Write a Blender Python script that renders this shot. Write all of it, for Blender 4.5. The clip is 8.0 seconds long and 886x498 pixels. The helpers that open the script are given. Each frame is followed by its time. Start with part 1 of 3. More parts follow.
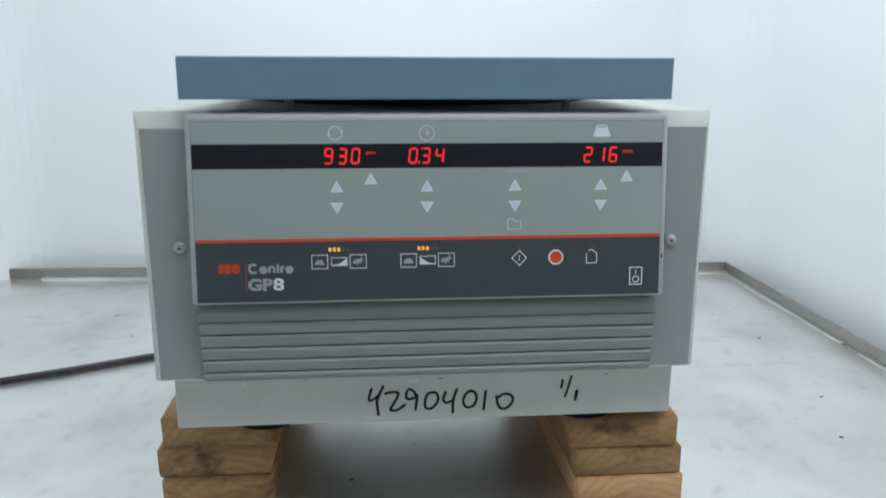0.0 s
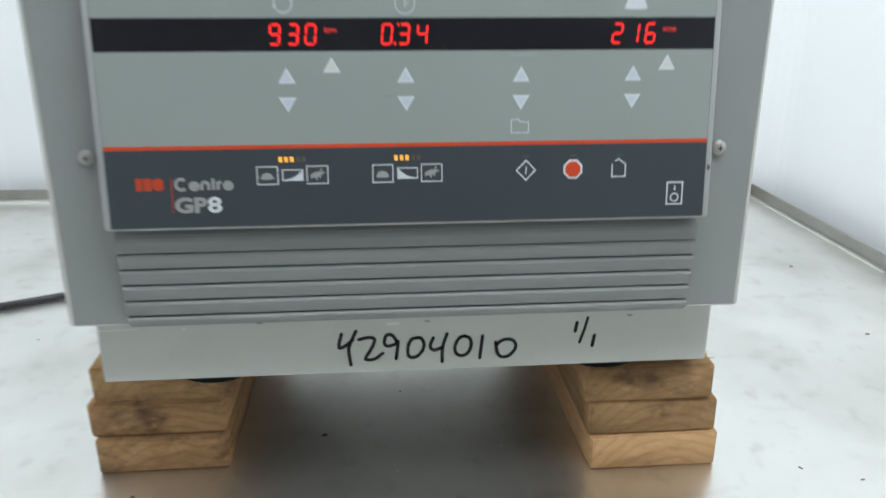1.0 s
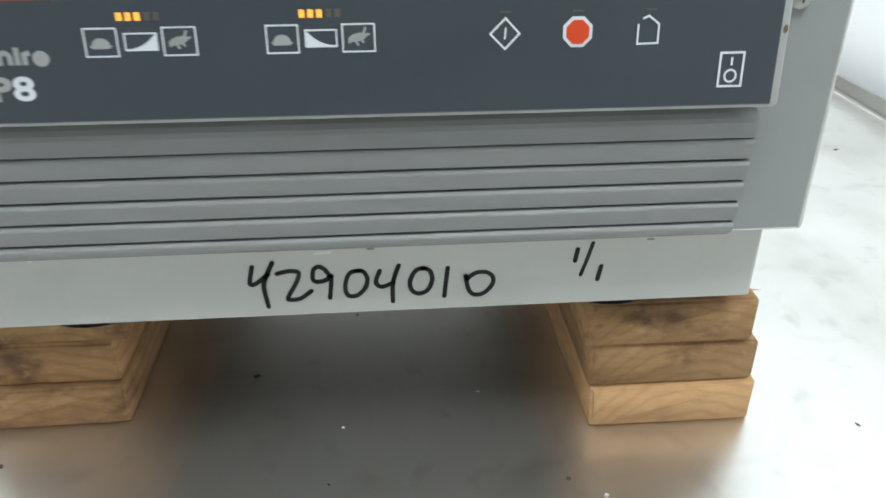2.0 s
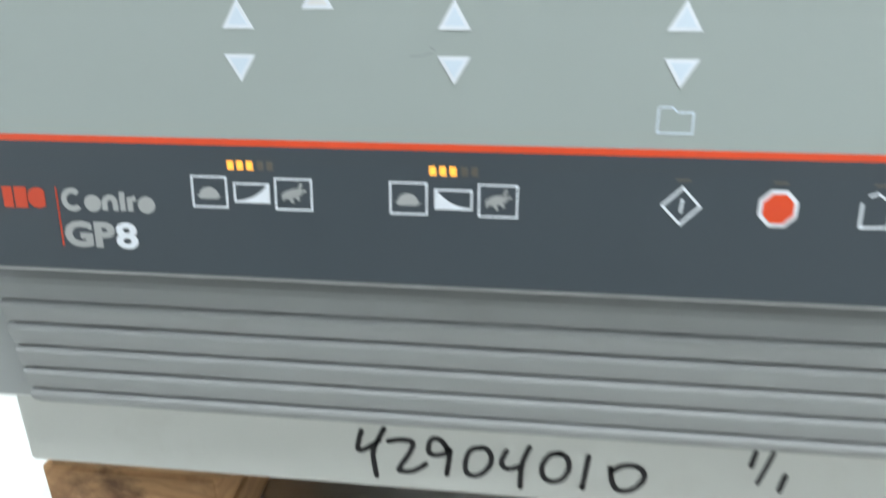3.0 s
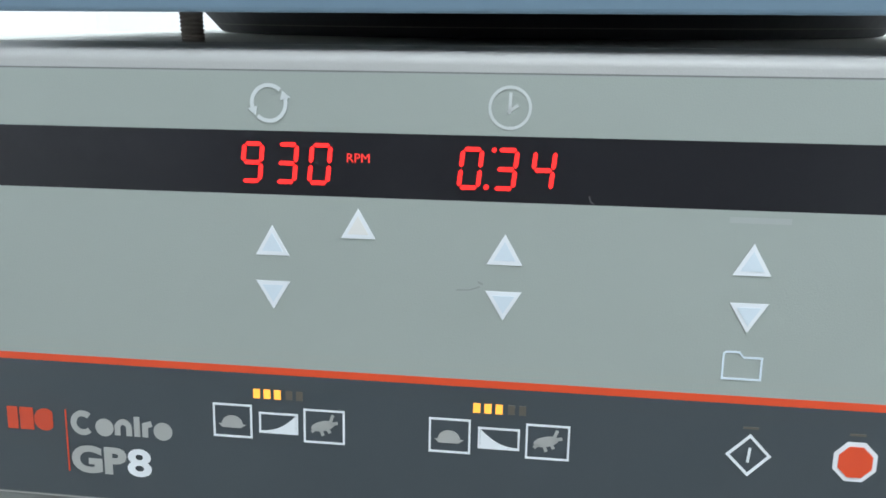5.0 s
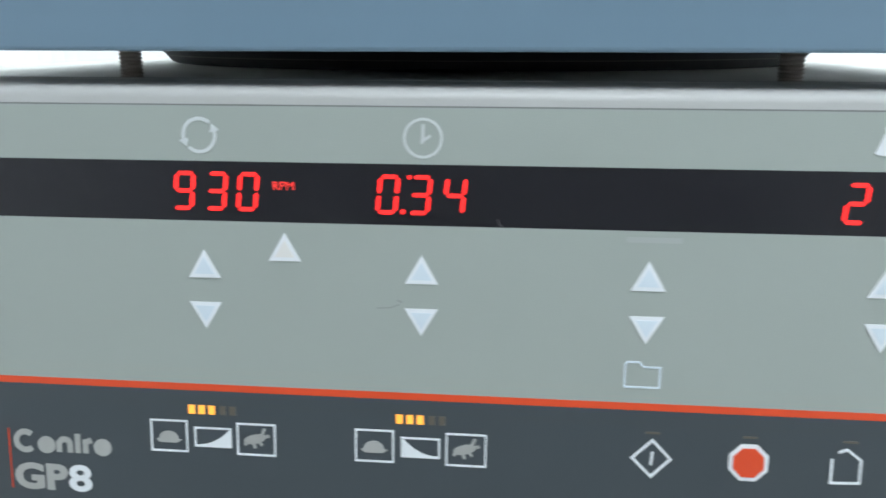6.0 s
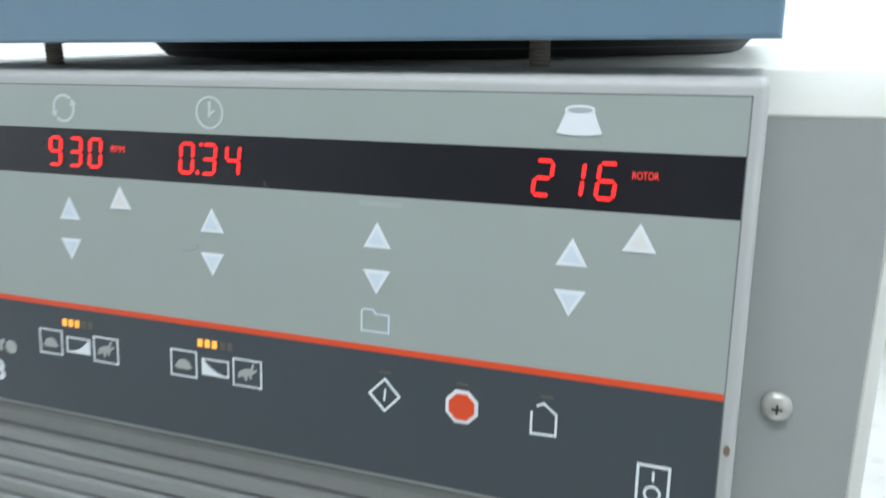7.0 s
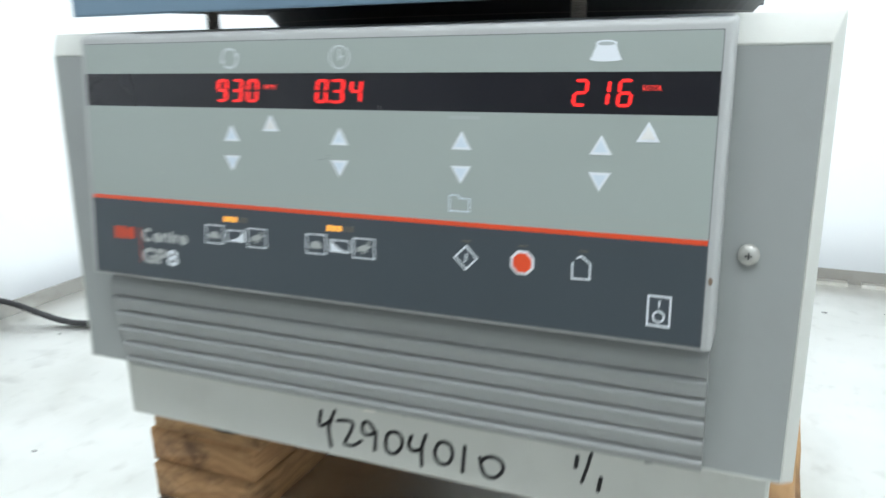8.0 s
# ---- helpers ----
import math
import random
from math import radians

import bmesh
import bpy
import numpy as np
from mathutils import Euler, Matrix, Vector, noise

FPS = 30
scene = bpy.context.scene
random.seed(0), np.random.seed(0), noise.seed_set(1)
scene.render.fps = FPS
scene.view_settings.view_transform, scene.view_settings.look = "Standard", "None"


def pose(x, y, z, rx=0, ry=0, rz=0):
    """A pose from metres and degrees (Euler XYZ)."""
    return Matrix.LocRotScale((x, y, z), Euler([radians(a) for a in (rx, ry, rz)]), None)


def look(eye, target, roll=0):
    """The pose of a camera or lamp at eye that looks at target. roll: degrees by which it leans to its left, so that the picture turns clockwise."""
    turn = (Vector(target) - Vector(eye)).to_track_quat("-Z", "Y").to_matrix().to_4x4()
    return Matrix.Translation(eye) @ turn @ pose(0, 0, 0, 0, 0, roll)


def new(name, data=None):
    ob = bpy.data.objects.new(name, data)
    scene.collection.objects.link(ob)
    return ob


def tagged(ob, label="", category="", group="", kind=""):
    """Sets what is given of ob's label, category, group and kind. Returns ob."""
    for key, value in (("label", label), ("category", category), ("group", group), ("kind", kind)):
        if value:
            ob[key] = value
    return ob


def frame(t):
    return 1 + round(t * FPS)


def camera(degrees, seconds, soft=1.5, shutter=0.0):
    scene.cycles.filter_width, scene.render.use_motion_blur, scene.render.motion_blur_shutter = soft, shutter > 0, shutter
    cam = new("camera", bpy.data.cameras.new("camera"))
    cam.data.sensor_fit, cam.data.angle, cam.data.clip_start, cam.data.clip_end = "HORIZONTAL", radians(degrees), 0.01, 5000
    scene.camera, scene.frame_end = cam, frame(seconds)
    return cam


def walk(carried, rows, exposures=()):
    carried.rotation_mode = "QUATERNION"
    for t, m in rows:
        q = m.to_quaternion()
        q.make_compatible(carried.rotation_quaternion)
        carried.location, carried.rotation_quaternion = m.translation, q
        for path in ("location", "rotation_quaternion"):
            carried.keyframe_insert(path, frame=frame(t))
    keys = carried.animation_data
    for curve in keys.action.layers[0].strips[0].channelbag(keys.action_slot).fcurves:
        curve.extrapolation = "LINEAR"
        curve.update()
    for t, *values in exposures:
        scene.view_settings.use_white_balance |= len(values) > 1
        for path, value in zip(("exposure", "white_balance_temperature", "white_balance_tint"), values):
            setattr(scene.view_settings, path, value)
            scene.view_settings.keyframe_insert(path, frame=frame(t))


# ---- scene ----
cam = camera(59.3, 8.0, soft=1.6, shutter=0.5)
# seconds, eye in metres, yaw to the left, pitch up and roll in degrees
ROWS = [
    (0.0, -0.0655, -0.9200, 0.6020, -5.00, -13.43, 0.21),
    (0.2, -0.0451, -0.9038, 0.5938, -4.13, -14.52, 0.37),
    (0.5, -0.0281, -0.8682, 0.5714, -3.28, -15.83, 0.01),
    (0.7, -0.0255, -0.8183, 0.5672, -3.22, -17.88, -0.03),
    (1.0, -0.0344, -0.7296, 0.5428, -4.99, -19.00, 0.11),
    (1.2, -0.0425, -0.6704, 0.5289, -6.61, -21.26, 0.27),
    (2.3, 0.0641, -0.4618, 0.4865, -1.19, -29.64, -1.18),
    (2.5, 0.0783, -0.4392, 0.4891, 3.50, -28.41, -1.43),
    (2.7, 0.0678, -0.4269, 0.4988, 6.00, -25.84, -1.29),
    (3.0, 0.0351, -0.4007, 0.5064, 7.57, -23.15, -0.63),
    (3.2, 0.0278, -0.3894, 0.5118, 8.04, -21.12, -0.12),
    (3.5, 0.0160, -0.3711, 0.5294, 7.78, -20.47, 0.30),
    (4.0, 0.0087, -0.3487, 0.5459, 7.56, -18.63, 0.11),
    (4.2, 0.0070, -0.3453, 0.5485, 7.70, -17.74, 0.16),
    (5.3, 0.0066, -0.3622, 0.5658, 6.75, -16.40, 0.26),
    (5.5, 0.0156, -0.3656, 0.5684, 6.43, -16.15, 0.16),
    (6.0, 0.0359, -0.3758, 0.5678, 5.53, -15.16, 0.08),
    (6.2, 0.0682, -0.3781, 0.5711, 5.48, -15.08, -0.04),
    (6.5, 0.1681, -0.3721, 0.5668, 10.50, -14.16, 1.71),
    (6.7, 0.2236, -0.3722, 0.5772, 14.92, -16.06, 0.99),
    (7.0, 0.2642, -0.3888, 0.5657, 20.62, -15.53, -0.55),
    (7.2, 0.2826, -0.4029, 0.5593, 21.99, -15.95, -0.89),
    (7.5, 0.3016, -0.4326, 0.5412, 22.79, -14.89, -0.95),
    (7.8, 0.3157, -0.4783, 0.5378, 24.32, -15.50, -1.70),
    (8.0, 0.3109, -0.5567, 0.5388, 24.06, -15.35, -1.42),
]


def aim(x, y, z, yaw, pitch, roll):
    a, b = radians(yaw), radians(pitch)
    return look((x, y, z), (x - math.sin(a) * math.cos(b), y + math.cos(a) * math.cos(b), z + math.sin(b)), roll)


EXPOSURES = [(0.0, -0.70, 6320, 10), (0.5, -0.60, 6400, 10), (1.0, -0.37, 6600, 10), (1.3, -0.26, 6720, 10), (2.3, 0.0, 6690, 10), (3.0, 0.23, 6550, 10), (3.5, 0.26, 6430, 10), (4.0, 0.08, 6400, 10), (5.3, 0.01, 6470, 10), (7.0, -0.02, 6460, 9), (8.0, 0.0, 6540, 9)]
walk(cam, [(t, aim(*p)) for t, *p in ROWS], EXPOSURES)

# ---- world and light ----
world = bpy.data.worlds.new("world")
scene.world = world
world.use_nodes = True
world.node_tree.nodes["Background"].inputs[0].default_value = (0.75, 0.85, 1.0, 1)
world.node_tree.nodes["Background"].inputs[1].default_value = 0.2


def area(name, eye, target, sx, sy, watts, colour):
    data = bpy.data.lights.new(name, "AREA")
    data.shape, data.size, data.size_y, data.energy, data.color = "RECTANGLE", sx, sy, watts, colour
    ob = new(name, data)
    ob.matrix_world = look(eye, target)
    return ob


COOL = (0.90, 0.96, 1.0)
area("ceiling_lamp_back", (0.0, 0.55, 1.86), (0.0, 0.55, 0.0), 1.3, 0.6, 31, COOL)
area("ceiling_lamp_front", (0.30, -0.72, 1.86), (0.30, -0.72, 0.0), 1.3, 0.6, 19.8, COOL)


# ---- materials ----
def mat(name, colour, rough=0.5, metal=0.0, var=0.06, scale=6.0, bump=0.0, bscale=300.0, dirt=0.0, dirt_colour=(0.2, 0.18, 0.15), spec=0.5, rvar=0.08):
    m = bpy.data.materials.new(name)
    m.use_nodes = True
    n, l = m.node_tree.nodes, m.node_tree.links
    b = n["Principled BSDF"]
    b.inputs["Metallic"].default_value = metal
    b.inputs["Specular IOR Level"].default_value = spec
    tc = n.new("ShaderNodeNewGeometry")
    big = n.new("ShaderNodeTexNoise")
    big.inputs["Scale"].default_value, big.inputs["Detail"].default_value = scale, 6
    l.new(tc.outputs["Position"], big.inputs["Vector"])
    ramp = n.new("ShaderNodeMix")
    ramp.data_type = "RGBA"
    ramp.inputs[6].default_value = (*[c * (1 - var) for c in colour], 1)
    ramp.inputs[7].default_value = (*[min(1, c * (1 + var)) for c in colour], 1)
    l.new(big.outputs["Fac"], ramp.inputs[0])
    out = ramp.outputs[2]
    if dirt > 0:
        d = n.new("ShaderNodeTexNoise")
        d.inputs["Scale"].default_value, d.inputs["Detail"].default_value, d.inputs["Roughness"].default_value = scale * 2.7, 9, 0.7
        l.new(tc.outputs["Position"], d.inputs["Vector"])
        r = n.new("ShaderNodeMapRange")
        r.inputs[1].default_value, r.inputs[2].default_value, r.inputs[4].default_value = 0.52, 0.78, dirt
        l.new(d.outputs["Fac"], r.inputs[0])
        mx = n.new("ShaderNodeMix")
        mx.data_type = "RGBA"
        mx.inputs[7].default_value = (*dirt_colour, 1)
        l.new(r.outputs[0], mx.inputs[0])
        l.new(out, mx.inputs[6])
        out = mx.outputs[2]
    l.new(out, b.inputs["Base Color"])
    rr = n.new("ShaderNodeMapRange")
    rr.inputs[3].default_value, rr.inputs[4].default_value = rough - rvar, rough + rvar
    fine = n.new("ShaderNodeTexNoise")
    fine.inputs["Scale"].default_value, fine.inputs["Detail"].default_value = scale * 5, 4
    l.new(tc.outputs["Position"], fine.inputs["Vector"])
    l.new(fine.outputs["Fac"], rr.inputs[0])
    l.new(rr.outputs[0], b.inputs["Roughness"])
    if bump > 0:
        g = n.new("ShaderNodeTexNoise")
        g.inputs["Scale"].default_value, g.inputs["Detail"].default_value = bscale, 3
        l.new(tc.outputs["Position"], g.inputs["Vector"])
        bp = n.new("ShaderNodeBump")
        bp.inputs["Strength"].default_value, bp.inputs["Distance"].default_value = bump, 0.001
        l.new(g.outputs["Fac"], bp.inputs["Height"])
        l.new(bp.outputs["Normal"], b.inputs["Normal"])
    return m


def glow(name, colour, strength):
    m = mat(name, colour, 0.4)
    b = m.node_tree.nodes["Principled BSDF"]
    b.inputs["Emission Color"].default_value = (*colour, 1)
    b.inputs["Emission Strength"].default_value = strength
    return m


def wood_mat(name, light, dark, dirty=1.0):
    m = bpy.data.materials.new(name)
    m.use_nodes = True
    n, l = m.node_tree.nodes, m.node_tree.links
    b = n["Principled BSDF"]
    b.inputs["Roughness"].default_value = 0.75
    tc, info = n.new("ShaderNodeTexCoord"), n.new("ShaderNodeObjectInfo")
    off = n.new("ShaderNodeVectorMath")
    off.operation = "MULTIPLY_ADD"
    l.new(info.outputs["Random"], off.inputs[0])
    off.inputs[1].default_value = (0.16, 3.0, 0.09)
    l.new(tc.outputs["Object"], off.inputs[2])
    squash = n.new("ShaderNodeMapping")
    squash.inputs["Rotation"].default_value = (0, 0.16, 0)
    squash.inputs["Scale"].default_value = (6, 1.2, 24)
    l.new(off.outputs[0], squash.inputs[0])
    w = n.new("ShaderNodeTexNoise")
    for key, value in (("Scale", 2.6), ("Distortion", 1.1), ("Detail", 5), ("Roughness", 0.55)):
        w.inputs[key].default_value = value
    l.new(squash.outputs[0], w.inputs["Vector"])
    mix = n.new("ShaderNodeMix")
    mix.data_type = "RGBA"
    mix.inputs[6].default_value, mix.inputs[7].default_value = (*light, 1), (*dark, 1)
    soft = n.new("ShaderNodeMapRange")
    soft.inputs[1].default_value, soft.inputs[2].default_value, soft.inputs[4].default_value = 0.34, 0.74, 0.8
    l.new(w.outputs["Fac"], soft.inputs[0])
    l.new(soft.outputs[0], mix.inputs[0])

    def stained(colour, scale, stretch, lo, hi, most, tint):
        mp = n.new("ShaderNodeMapping")
        mp.inputs["Scale"].default_value = stretch
        l.new(off.outputs[0], mp.inputs[0])
        t = n.new("ShaderNodeTexNoise")
        t.inputs["Scale"].default_value, t.inputs["Detail"].default_value, t.inputs["Roughness"].default_value = scale, 8, 0.65
        l.new(mp.outputs[0], t.inputs["Vector"])
        r = n.new("ShaderNodeMapRange")
        r.inputs[1].default_value, r.inputs[2].default_value, r.inputs[4].default_value = lo, hi, most
        l.new(t.outputs["Fac"], r.inputs[0])
        r.inputs[4].default_value = most * dirty
        mx = n.new("ShaderNodeMix")
        mx.data_type = "RGBA"
        mx.inputs[7].default_value = (*tint, 1)
        l.new(r.outputs[0], mx.inputs[0])
        l.new(colour, mx.inputs[6])
        return mx.outputs[2]

    heart = n.new("ShaderNodeMapping")
    heart.inputs["Location"].default_value = (-0.02, 0, 0.075)
    l.new(tc.outputs["Object"], heart.inputs[0])
    rings = n.new("ShaderNodeTexWave")
    rings.wave_type, rings.rings_direction = "RINGS", "Y"
    for key, value in (("Scale", 26), ("Distortion", 5), ("Detail", 4), ("Detail Scale", 1.2)):
        rings.inputs[key].default_value = value
    l.new(heart.outputs[0], rings.inputs["Vector"])
    arcs = n.new("ShaderNodeMapRange")
    arcs.inputs[1].default_value, arcs.inputs[2].default_value, arcs.inputs[4].default_value = 0.55, 1.0, 0.32
    l.new(rings.outputs["Fac"], arcs.inputs[0])
    grown = n.new("ShaderNodeMix")
    grown.data_type = "RGBA"
    grown.inputs[7].default_value = (dark[0] * 0.8, dark[1] * 0.72, dark[2] * 0.7, 1)
    l.new(arcs.outputs[0], grown.inputs[0])
    l.new(mix.outputs[2], grown.inputs[6])
    col = stained(grown.outputs[2], 9, (1, 0.5, 1), 0.44, 0.70, 0.75, (dark[0] * 0.7, dark[1] * 0.62, dark[2] * 0.6))
    col = stained(col, 16, (1, 0.4, 1.5), 0.52, 0.70, 0.9, (dark[0] * 0.36, dark[1] * 0.34, dark[2] * 0.36))
    col = stained(col, 45, (1, 0.15, 1.6), 0.56, 0.72, 0.5, (light[0] * 1.3, light[1] * 1.4, light[2] * 1.6))
    tone = n.new("ShaderNodeHueSaturation")
    tr = n.new("ShaderNodeMapRange")
    tr.inputs[3].default_value, tr.inputs[4].default_value = 0.80, 1.10
    l.new(info.outputs["Random"], tr.inputs[0])
    l.new(tr.outputs[0], tone.inputs["Value"])
    turn = n.new("ShaderNodeMath")
    turn.operation = "MULTIPLY_ADD"
    l.new(info.outputs["Random"], turn.inputs[0])
    turn.inputs[1].default_value, turn.inputs[2].default_value = -0.009, 0.504
    l.new(turn.outputs[0], tone.inputs["Hue"])
    l.new(col, tone.inputs["Color"])
    l.new(tone.outputs[0], b.inputs["Base Color"])
    bp = n.new("ShaderNodeBump")
    bp.inputs["Strength"].default_value, bp.inputs["Distance"].default_value = 0.5, 0.001
    l.new(w.outputs["Fac"], bp.inputs["Height"])
    l.new(bp.outputs["Normal"], b.inputs["Normal"])
    return m


def steel_mat(name):
    m = bpy.data.materials.new(name)
    m.use_nodes = True
    n, l = m.node_tree.nodes, m.node_tree.links
    b = n["Principled BSDF"]
    b.inputs["Metallic"].default_value = 0.93
    g = n.new("ShaderNodeNewGeometry")

    def noise_of(scale, detail, stretch=(1, 1, 1), rough=0.6):
        mp = n.new("ShaderNodeMapping")
        mp.inputs["Scale"].default_value = stretch
        l.new(g.outputs["Position"], mp.inputs[0])
        t = n.new("ShaderNodeTexNoise")
        t.inputs["Scale"].default_value, t.inputs["Detail"].default_value, t.inputs["Roughness"].default_value = scale, detail, rough
        l.new(mp.outputs[0], t.inputs["Vector"])
        return t.outputs["Fac"]

    def ranged(fac, a, b2, lo, hi, soft_ends=True):
        r = n.new("ShaderNodeMapRange")
        r.interpolation_type = "SMOOTHSTEP" if soft_ends else "LINEAR"
        for i, v in enumerate((a, b2, lo, hi)):
            r.inputs[1 + i].default_value = v
        l.new(fac, r.inputs[0])
        return r.outputs[0]

    def mixed(fac, a, col):
        mx = n.new("ShaderNodeMix")
        mx.data_type = "RGBA"
        l.new(fac, mx.inputs[0])
        l.new(a, mx.inputs[6])
        mx.inputs[7].default_value = (*col, 1)
        return mx.outputs[2]

    base = n.new("ShaderNodeRGB")
    base.outputs[0].default_value = (0.82, 0.812, 0.78, 1)
    col = mixed(ranged(noise_of(2.2, 3, (1, 1, 1), 0.45), 0.35, 0.75, 0, 0.75), base.outputs[0], (0.68, 0.675, 0.63))
    col = mixed(ranged(noise_of(5, 4, (1.2, 0.8, 1), 0.5), 0.45, 0.80, 0, 0.6), col, (0.50, 0.49, 0.44))
    col = mixed(ranged(noise_of(14, 2, (0.7, 1.3, 1), 0.4), 0.60, 0.85, 0, 0.45), col, (0.42, 0.41, 0.37))
    col = mixed(ranged(noise_of(60, 2, (1, 0.05, 1), 0.4), 0.45, 0.9, 0, 0.14), col, (0.80, 0.80, 0.77))
    col = mixed(ranged(noise_of(30, 3, (1, 0.8, 1), 0.5), 0.55, 0.80, 0, 0.3), col, (0.40, 0.38, 0.33))
    col = mixed(ranged(noise_of(3.3, 3, (0.9, 1.2, 1), 0.5), 0.48, 0.72, 0, 0.5), col, (0.90, 0.89, 0.86))
    l.new(col, b.inputs["Base Color"])
    b.inputs["Roughness"].default_value = 0.31
    bp = n.new("ShaderNodeBump")
    bp.inputs["Strength"].default_value, bp.inputs["Distance"].default_value = 0.05, 0.0006
    l.new(noise_of(140, 4, (1, 0.08, 1)), bp.inputs["Height"])
    l.new(bp.outputs["Normal"], b.inputs["Normal"])
    return m


M_CREAM = mat("cream_paint", (0.60, 0.61, 0.57), 0.5, var=0.03, bump=0.07, bscale=900, dirt=0.18, dirt_colour=(0.36, 0.34, 0.29))
M_GREY = mat("grey_plastic", (0.305, 0.322, 0.313), 0.55, var=0.04, bump=0.08, bscale=1100, dirt=0.12)
M_FRAME = mat("light_grey_plastic", (0.41, 0.42, 0.415), 0.45, var=0.03, bump=0.1, bscale=900, dirt=0.1)
M_GRILLE = mat("grille_plastic", (0.285, 0.298, 0.292), 0.5, var=0.04, bump=0.06, bscale=1100, dirt=0.14)
M_OVERLAY = mat("overlay_grey", (0.325, 0.366, 0.342), 0.42, var=0.025, bump=0.12, bscale=1500)
M_DARK = mat("overlay_charcoal", (0.050, 0.0635, 0.074), 0.42, var=0.05, bump=0.12, bscale=1500)
M_WINDOW = mat("smoked_window", (0.015, 0.015, 0.019), 0.17, spec=0.46, var=0.1, dirt=0.04, dirt_colour=(0.15, 0.15, 0.15))
M_GAP = mat("dark_seam", (0.06, 0.06, 0.062), 0.7)
# darker than the slats: the shade in the grille's gaps is part of this colour
M_RECESS = mat("recess_shade_grey", (0.16, 0.165, 0.16), 0.7)
M_SEAM = mat("overlay_edge", (0.17, 0.18, 0.18), 0.6)
M_RED = mat("red_print", (0.70, 0.072, 0.02), 0.42)
M_RED_DULL = mat("dull_red_print", (0.58, 0.066, 0.026), 0.42)
M_WHITE = mat("white_print", (0.74, 0.78, 0.82), 0.42)
M_WARM = mat("warm_white_print", (0.72, 0.72, 0.70), 0.42)
M_SILVER = mat("silver_print", (0.42, 0.43, 0.42), 0.4, metal=0.2)
M_DIM = mat("unlit_segment", (0.12, 0.105, 0.085), 0.4)
M_BLUE = mat("blue_grey_paint", (0.15, 0.235, 0.315), 0.42, var=0.04, bump=0.04, bscale=800, dirt=0.08, dirt_colour=(0.16, 0.2, 0.24))
M_BLACK = mat("black_rubber", (0.020, 0.020, 0.024), 0.5)
M_FOOT = mat("matt_black_rubber", (0.012, 0.012, 0.013), 0.95, spec=0.1)
M_CABLE = mat("black_cable", (0.02, 0.02, 0.022), 0.4)
M_SCREW = mat("painted_screw", (0.46, 0.46, 0.43), 0.4, metal=0.4)
M_UNDER = mat("dark_underside", (0.15, 0.142, 0.13), 0.6, var=0.15, scale=8, dirt=0.3)
M_POST = mat("dark_threaded_steel", (0.42, 0.38, 0.34), 0.42, metal=0.7)
M_INK = mat("black_marker", (0.012, 0.012, 0.014), 0.35)
M_WALL = mat("white_wall", (0.77, 0.795, 0.81), 0.75, var=0.02, scale=1.5)
# for the unseen ceiling and front wall, kept dark to cut the fill light
M_ROOM = mat("dimmed_room_paint", (0.34, 0.345, 0.34), 0.8, var=0.04, scale=1.0)
M_FLOOR = mat("concrete", (0.30, 0.29, 0.28), 0.7, var=0.15, scale=3, dirt=0.3)
M_STEEL = steel_mat("worn_steel")
M_RIM = mat("rim_steel", (0.36, 0.35, 0.33), 0.4, metal=0.9, var=0.1, scale=9, dirt=0.4, dirt_colour=(0.2, 0.18, 0.15))
M_WOOD = wood_mat("sawn_pine", (0.57, 0.33, 0.15), (0.35, 0.185, 0.08))
M_PALE = wood_mat("pale_sawn_pine", (0.62, 0.385, 0.18), (0.48, 0.28, 0.12), 0.25)
M_LED = glow("red_led", (1.0, 0.022, 0.02), 1.25)
M_LED_DIM = glow("dim_red_led", (1.0, 0.05, 0.04), 0.6)
M_AMBER = glow("amber_led", (1.0, 0.42, 0.06), 0.8)
M_TUBE = glow("lamp_diffuser", (0.9, 0.96, 1.0), 3.0)


# ---- mesh helpers ----
def part(name, bm, material, parent=None, label="", smooth=False):
    me = bpy.data.meshes.new(name)
    bm.normal_update()
    bm.to_mesh(me)
    bm.free()
    me.materials.append(material)
    if smooth:
        me.shade_smooth()
    ob = new(name, me)
    if parent is not None:
        ob.parent = parent
        if parent.type == "EMPTY":
            ob.matrix_parent_inverse = Matrix.Translation(-Vector(parent.location))
    if label:
        ob["label"] = label
    return ob


def thing(name, loc, label, category, group="", kind=""):
    ob = new(name)
    ob.location = loc
    ob.empty_display_size = 0.05
    return tagged(ob, label, category, group, kind)


def box(x0, x1, y0, y1, z0, z1, bevel=0.0, seg=2, bm=None):
    own = bm is None
    b = bmesh.new()
    bmesh.ops.create_cube(b, size=1)
    for v in b.verts:
        v.co = Vector((x0 + (v.co.x + 0.5) * (x1 - x0), y0 + (v.co.y + 0.5) * (y1 - y0), z0 + (v.co.z + 0.5) * (z1 - z0)))
    if bevel:
        bmesh.ops.bevel(b, geom=b.edges[:], offset=bevel, segments=seg, profile=0.5, affect="EDGES")
    if own:
        return b
    me = bpy.data.meshes.new("tmp")
    b.to_mesh(me)
    b.free()
    bm.from_mesh(me)
    bpy.data.meshes.remove(me)
    return bm


def cyl(r0, r1, h, m, seg=32, bevel=0.0):
    b = bmesh.new()
    bmesh.ops.create_cone(b, cap_ends=True, segments=seg, radius1=r0, radius2=r1, depth=h)
    if bevel:
        bmesh.ops.bevel(b, geom=[e for e in b.edges if abs(e.verts[0].co.z - e.verts[1].co.z) < 1e-6], offset=bevel, segments=3, profile=0.5, affect="EDGES")
    b.transform(m)
    return b


# the control console leans: its foot stands out further than its top
LEAN_K = 0.105


